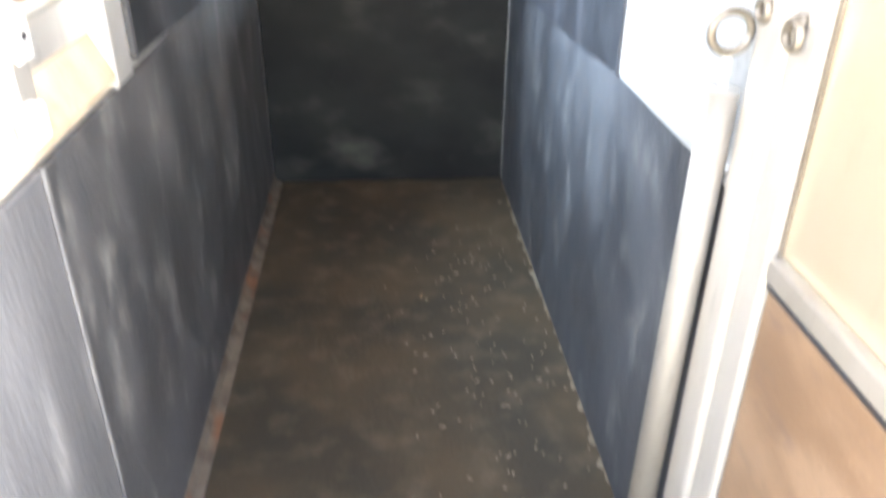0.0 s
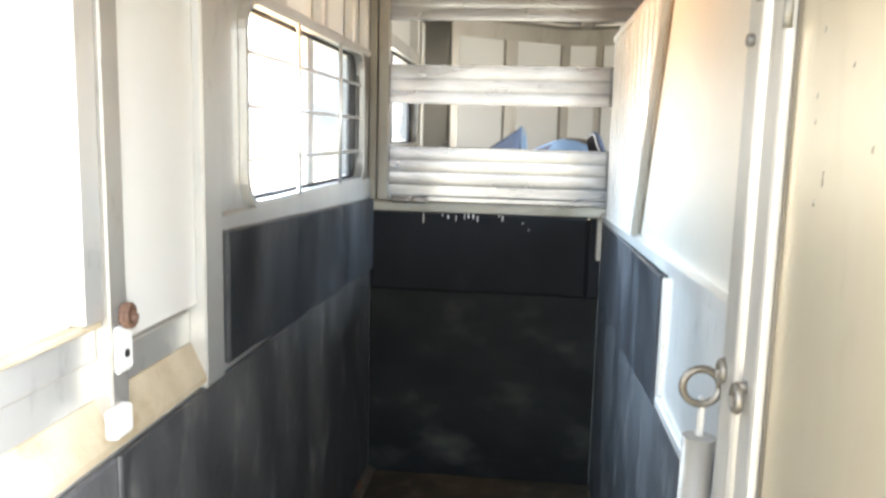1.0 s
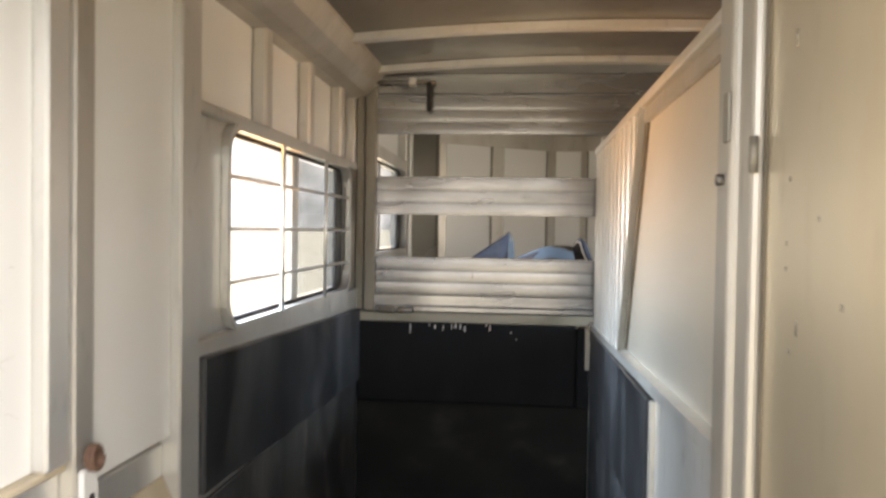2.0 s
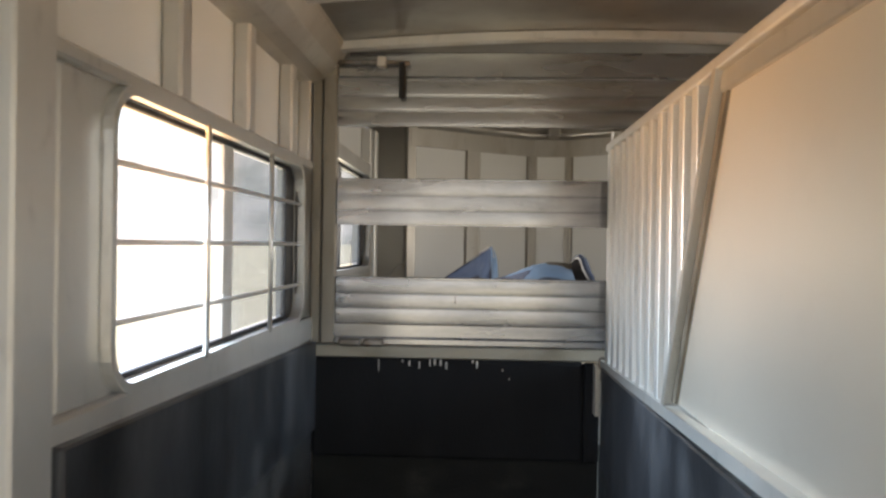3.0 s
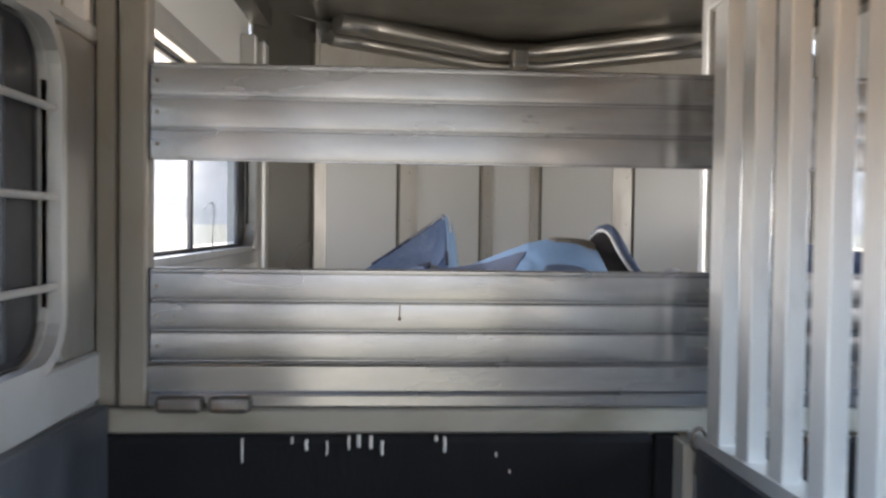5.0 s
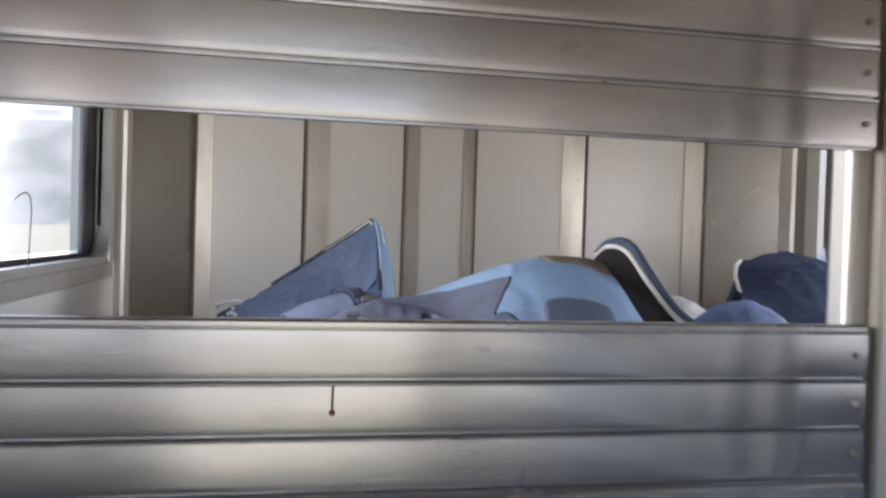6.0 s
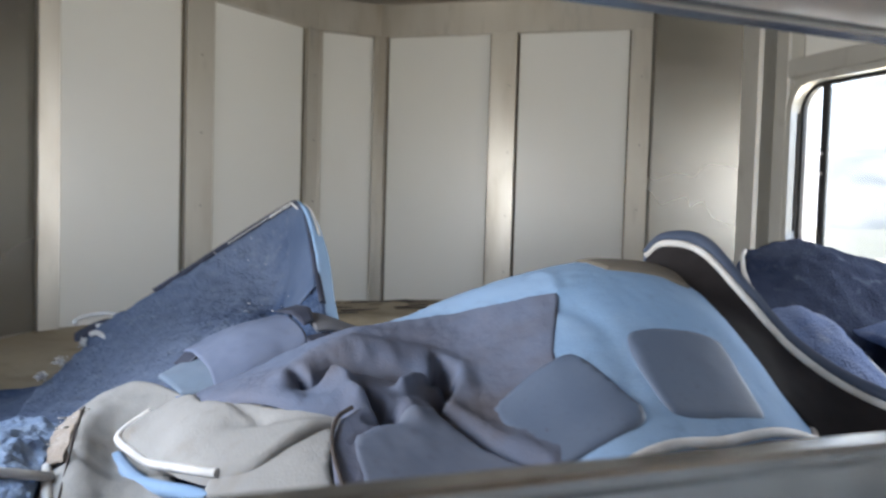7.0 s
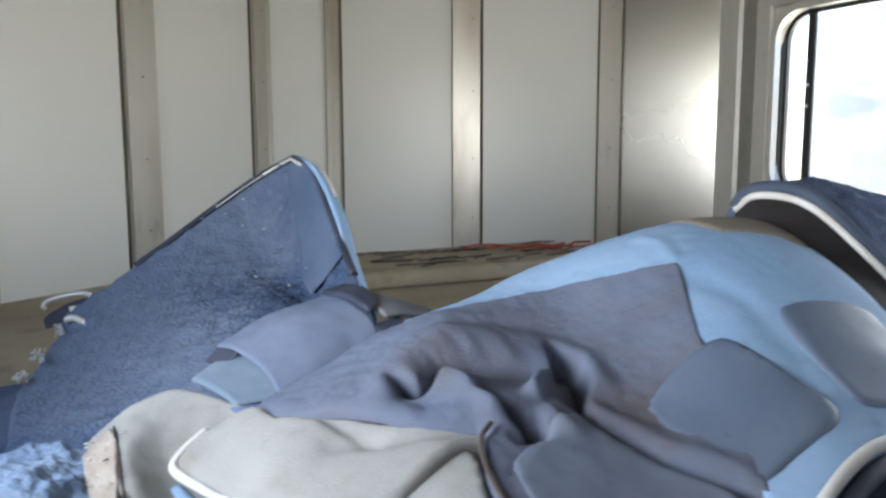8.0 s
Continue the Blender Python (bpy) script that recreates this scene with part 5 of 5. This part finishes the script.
FOLD = [[(0.148, 3.935, 1.478), (0.160, 3.95, 1.456), (0.166, 3.98, 1.38), (0.15, 4.00, 1.25)],
        [(0.149, 3.870, 1.464), (0.167, 3.88, 1.440), (0.176, 3.90, 1.37), (0.17, 3.93, 1.24)],
        [(0.149, 3.805, 1.424), (0.169, 3.815, 1.400), (0.179, 3.84, 1.34), (0.18, 3.87, 1.23)],
        [(0.147, 3.755, 1.375), (0.166, 3.765, 1.350), (0.178, 3.79, 1.31), (0.185, 3.81, 1.23)],
        [(0.143, 3.705, 1.334), (0.161, 3.715, 1.318), (0.175, 3.73, 1.29), (0.18, 3.75, 1.23)]]
peak = thing("saddle_pad", None, None, "navy fleece saddle pad folded up to a peak", "saddle pad", "saddle pads on the deck")
part("fleece", sheet(PEAK, 110, 120, 0.014, 0.0034, 46), FLEECE, peak, "worn navy fleece with bits of straw")
cover = part("cover", sheet(FOLD, 24, 40, 0.008, 0.0010, 30), PALE, peak, "pale blue cover")
part("piping", tube(along(FOLD, [(0.10, 0.10), (0.12, 0.45)], 30, 0.002), 0.0022, 8), TRIM, cover)
part("rim", tube(along(PEAK, [(0.30, 0.004), (0.985, 0.004), (0.995, 0.05), (0.995, 0.80)], 70, 0.0), 0.0046, 8), NAVY, peak)
worn_rim = [(0.58, 0.80), (0.81, 0.90), (0.915, 1.01)]
for a, b in worn_rim:
    part("worn_piping", tube([p + Vector((-0.003, -0.006, 0.001)) for p in along(PEAK, [(a, 0.012), (min(b, 0.99), 0.012)] if b < 1 else [(a, 0.012), (0.975, 0.016), (0.98, 0.12)], 24, 0.0)], 0.0010 if b < 0.9 else 0.0022, 6), TRIM, peak, "worn white piping")
FACEBLUE = mat("mid_blue_cloth", (0.066, 0.096, 0.165), 0.85, 0.0, (0.09, 0.12, 0.19), 20, bump=0.15, bump_scale=400, spec=0.2)
MUTED = mat("muted_blue_cloth", (0.135, 0.178, 0.240), 0.85, 0.0, (0.16, 0.20, 0.26), 14, bump=0.1, bump_scale=600, spec=0.2)
FACING = [[net_at(PEAK, a + (0.985 - a) * k / 3, v) + Vector((-0.003, -0.004, 0.003)) for k in range(4)] for a, v in ((0.93, 0.06), (0.90, 0.18), (0.88, 0.32), (0.86, 0.46), (0.82, 0.58), (0.80, 0.70))]
part("facing", sheet(FACING, 16, 40, 0.004, 0.0007), FACEBLUE, peak, "smooth blue facing strip")
part("seam", tube(along(PEAK, [(0.955, 0.10), (0.95, 0.40), (0.94, 0.72)], 40, 0.006), 0.0012, 6), NAVY, peak)
tab = []
for k in range(19):
    t = radians(-100 + 300 * k / 18)
    tab.append((-0.139 + 0.030 * math.cos(t) * (1.25 if math.cos(t) < 0 else 0.8), 4.055 + 0.014 * math.sin(t), 1.281 + 0.008 * math.sin(t + 0.4)))
part("torn_binding", tube(tab, 0.0034, 8), TRIM, peak, "loose loop of white binding")
part("torn_tab", sheet([[(-0.175, 4.07, 1.262), (-0.14, 4.075, 1.279), (-0.10, 4.07, 1.282)], [(-0.178, 4.055, 1.259), (-0.14, 4.055, 1.277), (-0.10, 4.05, 1.282)], [(-0.175, 4.035, 1.252), (-0.14, 4.035, 1.262), (-0.10, 4.03, 1.272)]], 16, 12, 0.006, 0.001), NAVY, peak)
part("torn_binding", tube([(-0.150 + 0.006 * j, 4.005 - 0.008 * j, 1.266 + 0.004 * math.sin(j)) for j in range(6)], 0.0042, 8), TRIM, peak)
rnd = random.Random(9)
for base, dx, dy in (((-0.158, 3.985, 1.254), 0.006, 0.030), ((-0.182, 3.915, 1.240), 0.006, 0.024), ((-0.200, 3.860, 1.230), 0.006, 0.016)):
    bm = bmesh.new()
    for k in range(26):
        p = Vector(base) + Vector((dx * (rnd.random() - 0.5) * 2, dy * (rnd.random() - 0.5) * 2, 0.004 * rnd.random()))
        d = Vector((rnd.random() - 0.8, rnd.random() - 0.5, 0.5 * rnd.random())) * 0.009
        add_tube(bm, [p, p + d * 0.5 + Vector((0, 0, 0.003)), p + d], 0.0009, 4)
    part("fray", bm, TRIM, peak, "frayed white edge")

# folded flap of mauve cloth
FLAP = [[(-0.034, 3.607, 1.308), (0.016, 3.606, 1.332), (0.066, 3.597, 1.347)],
        [(-0.026, 3.562, 1.313), (0.024, 3.560, 1.337), (0.072, 3.552, 1.350)],
        [(-0.016, 3.510, 1.309), (0.031, 3.512, 1.329), (0.078, 3.512, 1.343)],
        [(-0.011, 3.482, 1.296), (0.034, 3.486, 1.314), (0.080, 3.492, 1.331)],
        [(-0.009, 3.478, 1.280), (0.036, 3.484, 1.298), (0.082, 3.490, 1.314)]]
STUB = [[(0.082, 3.606, 1.350), (0.106, 3.600, 1.347), (0.138, 3.582, 1.335)], [(0.087, 3.560, 1.354), (0.110, 3.552, 1.350), (0.142, 3.545, 1.338)], [(0.090, 3.500, 1.344), (0.112, 3.500, 1.344), (0.145, 3.500, 1.340)]]
flap = thing("girth_flap", None, None, "folded grey mauve strap flap lying over the pads", "strap")
FLAPC = mat("grey_blue_strap_cloth", (0.108, 0.132, 0.202), 0.85, 0.0, (0.130, 0.155, 0.226), 8, (1, 1, 1), (0.22, 0.22, 0.25), 10, (0.55, 0.9), 0.08, 700, spec=0.2)
BANDGREY = mat("grey_strap_cloth", (0.105, 0.105, 0.118), 0.85, 0.0, (0.130, 0.130, 0.142), 10, bump=0.1, bump_scale=600, spec=0.2)
part("band", sheet(FLAP, 50, 44, 0.006, 0.0016, 24), FLAPC, flap)
part("band_end", sheet(STUB, 30, 30, 0.006, 0.0014, 24), BANDGREY, flap)
part("dark_edge", sheet([[(0.062, 3.602, 1.350), (0.090, 3.607, 1.356)], [(0.071, 3.55, 1.354), (0.093, 3.555, 1.359)], [(0.079, 3.512, 1.347), (0.090, 3.520, 1.351)]], 6, 16, 0.005, 0.0003), NAVY, flap, "navy binding")
part("dark_edge", sheet([[(-0.044, 3.612, 1.293), (-0.031, 3.610, 1.307)], [(-0.034, 3.572, 1.296), (-0.020, 3.570, 1.310)]], 6, 10, 0.004, 0.0003), NAVY, flap, "navy binding")
part("dark_edge", sheet([[(0.078, 3.505, 1.336), (0.104, 3.507, 1.340)], [(0.080, 3.488, 1.333), (0.108, 3.490, 1.337)]], 8, 8, 0.004, 0.0003), NAVY, flap, "navy binding")
TONG = [[(-0.060, 3.59, 1.284), (-0.020, 3.60, 1.302), (0.010, 3.59, 1.306)], [(-0.057, 3.545, 1.292), (-0.015, 3.535, 1.304), (0.012, 3.52, 1.306)], [(-0.040, 3.498, 1.286), (-0.010, 3.488, 1.290), (0.018, 3.478, 1.29)]]
part("tongue", sheet(TONG, 30, 30, 0.008, 0.0012), MUTED, flap, "muted blue tongue")
DENIM = mat("bright_blue_cloth", (0.085, 0.125, 0.240), 0.85, 0.0, (0.11, 0.15, 0.26), 14, bump=0.1, bump_scale=600, spec=0.2)
part("under_strap", sheet([[(-0.045, 3.50, 1.283), (-0.010, 3.482, 1.289), (0.02, 3.478, 1.290)], [(-0.035, 3.47, 1.279), (-0.008, 3.465, 1.284), (0.02, 3.465, 1.288)]], 20, 10, 0.006, 0.0008), DENIM, flap, "blue under strap")

# beige quilted pads in front
QUILT_FORM = form([(-0.033, 3.466, 1.288), (-0.089, 3.453, 1.258), (0.013, 3.405, 1.297), (0.045, 3.34, 1.303), (0.09, 3.322, 1.299), (0.062, 3.287, 1.298), (0.023, 3.362, 1.290), (-0.024, 3.40, 1.288), (-0.07, 3.40, 1.250), (-0.02, 3.30, 1.262), (0.045, 3.24, 1.278), (0.02, 3.20, 1.25)])
BG2 = [[(-0.152, 3.565, 1.243), (-0.115, 3.572, 1.272), (-0.074, 3.550, 1.290), (-0.030, 3.490, 1.284)],
       [(-0.152, 3.490, 1.248), (-0.124, 3.475, 1.264), (-0.092, 3.462, 1.250), (-0.045, 3.430, 1.246)],
       [(-0.150, 3.400, 1.238), (-0.122, 3.380, 1.246), (-0.092, 3.365, 1.234), (-0.050, 3.330, 1.232)],
       [(-0.147, 3.280, 1.222), (-0.115, 3.260, 1.228), (-0.080, 3.260, 1.220), (-0.045, 3.240, 1.220)]]


def quilt(p):
    """Tucks and puffs of a stitched filling."""
    tuck = ridge(p, ((-0.012, 3.425), (0.012, 3.375), (0.022, 3.345)), 0.005, -0.004) + ridge(p, ((-0.005, 3.372), (0.018, 3.352)), 0.006, -0.002)
    puff = ridge(p, ((0.000, 3.400), (0.030, 3.360)), 0.012, 0.002) + ridge(p, ((-0.050, 3.430), (-0.045, 3.380)), 0.016, 0.003)
    tail = ridge(p, ((0.030, 3.335), (0.060, 3.318), (0.085, 3.312)), 0.007, -0.003)
    return tuck + puff + tail + 0.0009 * np.sin((p[:, 0] * 1.6 + p[:, 1]) * 42 + 2 * np.sin(p[:, 1] * 17))


UPPER = [(-0.030, 3.468), (-0.021, 3.430), (0.012, 3.404), (0.045, 3.348), (0.088, 3.318), (0.080, 3.303), (0.058, 3.303), (0.027, 3.296), (0.000, 3.296), (-0.028, 3.325), (-0.054, 3.371), (-0.076, 3.419), (-0.091, 3.456), (-0.084, 3.468), (-0.062, 3.476)]
quilted = thing("saddle_pad", cloth_piece(UPPER, QUILT_FORM, 0.004, 0.008, 0.0034, quilt, 0.005, 0.0008), BEIGE, "dusty beige quilted saddle pad with white piping", "saddle pad", "saddle pads on the deck")
part("piping", tube(laid([(-0.020, 3.315), (-0.030, 3.330), (-0.056, 3.373), (-0.078, 3.420), (-0.093, 3.455), (-0.086, 3.468), (-0.066, 3.476)], QUILT_FORM, 0.0), 0.0037, 10), TRIM, quilted)
part("backing", tube(laid([(-0.026, 3.305), (-0.036, 3.325), (-0.062, 3.370), (-0.084, 3.420), (-0.094, 3.448)], QUILT_FORM, -0.011), 0.0065, 8), PALE, quilted, "pale blue backing edge")
LOWER = [(0.060, 3.318), (0.064, 3.288), (0.053, 3.25), (0.050, 3.17), (-0.01, 3.17), (-0.03, 3.27), (-0.02, 3.33)]
thing("saddle_pad", cloth_piece(LOWER, QUILT_FORM, -0.003, 0.008, 0.004, None, 0.004, 0.0008), BEIGE, "pale beige pad edge lying under the quilted pad", "saddle pad", "saddle pads on the deck")


def puffed(x, y):
    """The cross seam and the filling of the second quilted pad."""
    p = np.array([[x, y]])
    return float((ridge(p, ((-0.150, 3.430), (-0.080, 3.415), (-0.030, 3.40)), 0.006, -0.005) + ridge(p, ((-0.12, 3.39), (-0.06, 3.37)), 0.018, 0.004))[0]) + 0.001 * noise.noise(Vector((x * 60, y * 60, 3)))


second = thing("saddle_pad", sheet(BG2, 60, 70, 0.014, 0.0016, 30, puffed), BEIGE, "dusty beige quilted saddle pad with a dirty seam", "saddle pad", "saddle pads on the deck")
part("piping", tube(along(BG2, [(0.04, 0.55), (0.10, 0.70), (0.16, 1.0)], 40, 0.0), 0.0046, 8), TRIM, second)
part("seam", tube(along(BG2, [(0.25, 0.10), (0.29, 0.30), (0.27, 0.5), (0.20, 0.8)], 40, 0.001), 0.0010, 5), BROWN, second, "brown stitched seam")
DIRT = mat("dusty_brown_felt", (0.31, 0.26, 0.22), 0.9, 0.0, (0.37, 0.325, 0.29), 30, (1, 1, 1), (0.20, 0.155, 0.125), 26, (0.55, 0.85), 0.6, 220, spec=0.1)
part("worn_edge", sheet([[net_at(BG2, u, v) + Vector((0, 0, 0.0028)) for u in (0.015, 0.10, 0.19, w)] for v, w in ((0.10, 0.22), (0.22, 0.27), (0.34, 0.27), (0.46, 0.24), (0.56, 0.20))], 20, 30, 0.004, 0.0022, 60), DIRT, second, "felted brown worn edge")
PFL = [[(-0.26, 3.575, 1.236), (-0.19, 3.575, 1.250), (-0.145, 3.555, 1.246)], [(-0.26, 3.455, 1.243), (-0.19, 3.455, 1.262), (-0.148, 3.455, 1.246)], [(-0.26, 3.335, 1.238), (-0.19, 3.335, 1.254), (-0.148, 3.335, 1.243)], [(-0.26, 3.205, 1.22), (-0.19, 3.205, 1.233), (-0.143, 3.205, 1.233)]]
PALEF = mat("pale_fleece", (0.17, 0.24, 0.37), 0.95, 0.0, (0.23, 0.30, 0.42), 25, (1, 1, 1), (0.10, 0.14, 0.25), 40, (0.5, 0.8), 1.0, 160, spec=0.2)
pfl = thing("fleece_pad", sheet(PFL, 60, 90, 0.012, 0.006, 50), PALEF, "matted pale blue fleece pad", "saddle pad")
part("piping", tube([(-0.205, 3.373, 1.264), (-0.180, 3.375, 1.262), (-0.155, 3.387, 1.253), (-0.140, 3.400, 1.246)], 0.004, 8), TRIM, pfl)

# dirty mat, red cord and dry stalks in the nose
thing("floor_mat", box((0.22, 4.48, ZD), (1.12, 4.84, ZD + 0.04), 0.016, 3), DECK, "dusty olive mat lying in the nose", "mat")
rnd = random.Random(5)
for k in range(4):
    x, y = 0.80 + 0.07 * k, 4.70 - 0.03 * k
    pts = [(x + 0.05 * j + 0.02 * rnd.random(), y + 0.03 * math.sin(j * 1.3 + k), ZD + 0.047 + 0.008 * rnd.random()) for j in range(6)]
    thing("baling_cord", tube(pts, 0.0035, 6), RED, "thin faded red cord lying on the mat", "cord", "cords on the mat")
bm = bmesh.new()
for k in range(60):
    x, y, a = 0.3 + 0.8 * rnd.random(), 4.50 + 0.30 * rnd.random(), rnd.random() * 0.8 - 0.4
    l = 0.03 + 0.08 * rnd.random()
    add_tube(bm, [(x, y, ZD + 0.043), (x + l * math.cos(a), y + l * math.sin(a), ZD + 0.045)], 0.0016, 4)
thing("dry_stalks", bm, BROWN, "scattered dry stalks on the mat", "stalks", kind="stuff")
bm = bmesh.new()
tp = tree_of(peak.children[0])
for k in range(46):
    x, y = -0.20 + 0.33 * rnd.random(), 3.50 + 0.45 * rnd.random()
    h = tp.ray_cast(Vector((x, y, 2)), Vector((0, 0, -1)))[0]
    if h:
        a, l = rnd.random() * 6.3, 0.003 + 0.008 * rnd.random() ** 2
        add_tube(bm, [h + Vector((0, 0, 0.002)), h + Vector((l * math.cos(a), l * math.sin(a), 0.004))], 0.0011, 4)
for net, us, vs, count in ((PEAK, (0.45, 0.99), (0.0, 0.03), 18), (PEAK, (0.6, 0.97), (0.03, 0.6), 10), (BG2, (0.0, 0.35), (0.05, 0.8), 9)):
    for k in range(count):
        p = net_at(net, us[0] + (us[1] - us[0]) * rnd.random(), vs[0] + (vs[1] - vs[0]) * rnd.random())
        a, l = rnd.random() * 6.3, 0.002 + 0.006 * rnd.random()
        add_tube(bm, [p + Vector((0, 0, 0.004)), p + Vector((l * math.cos(a), l * math.sin(a), 0.005))], 0.0004 + 0.0006 * rnd.random(), 4)
thing("straw_bits", bm, TRIM, "bits of straw and lint on the fleece", "straw", kind="stuff")
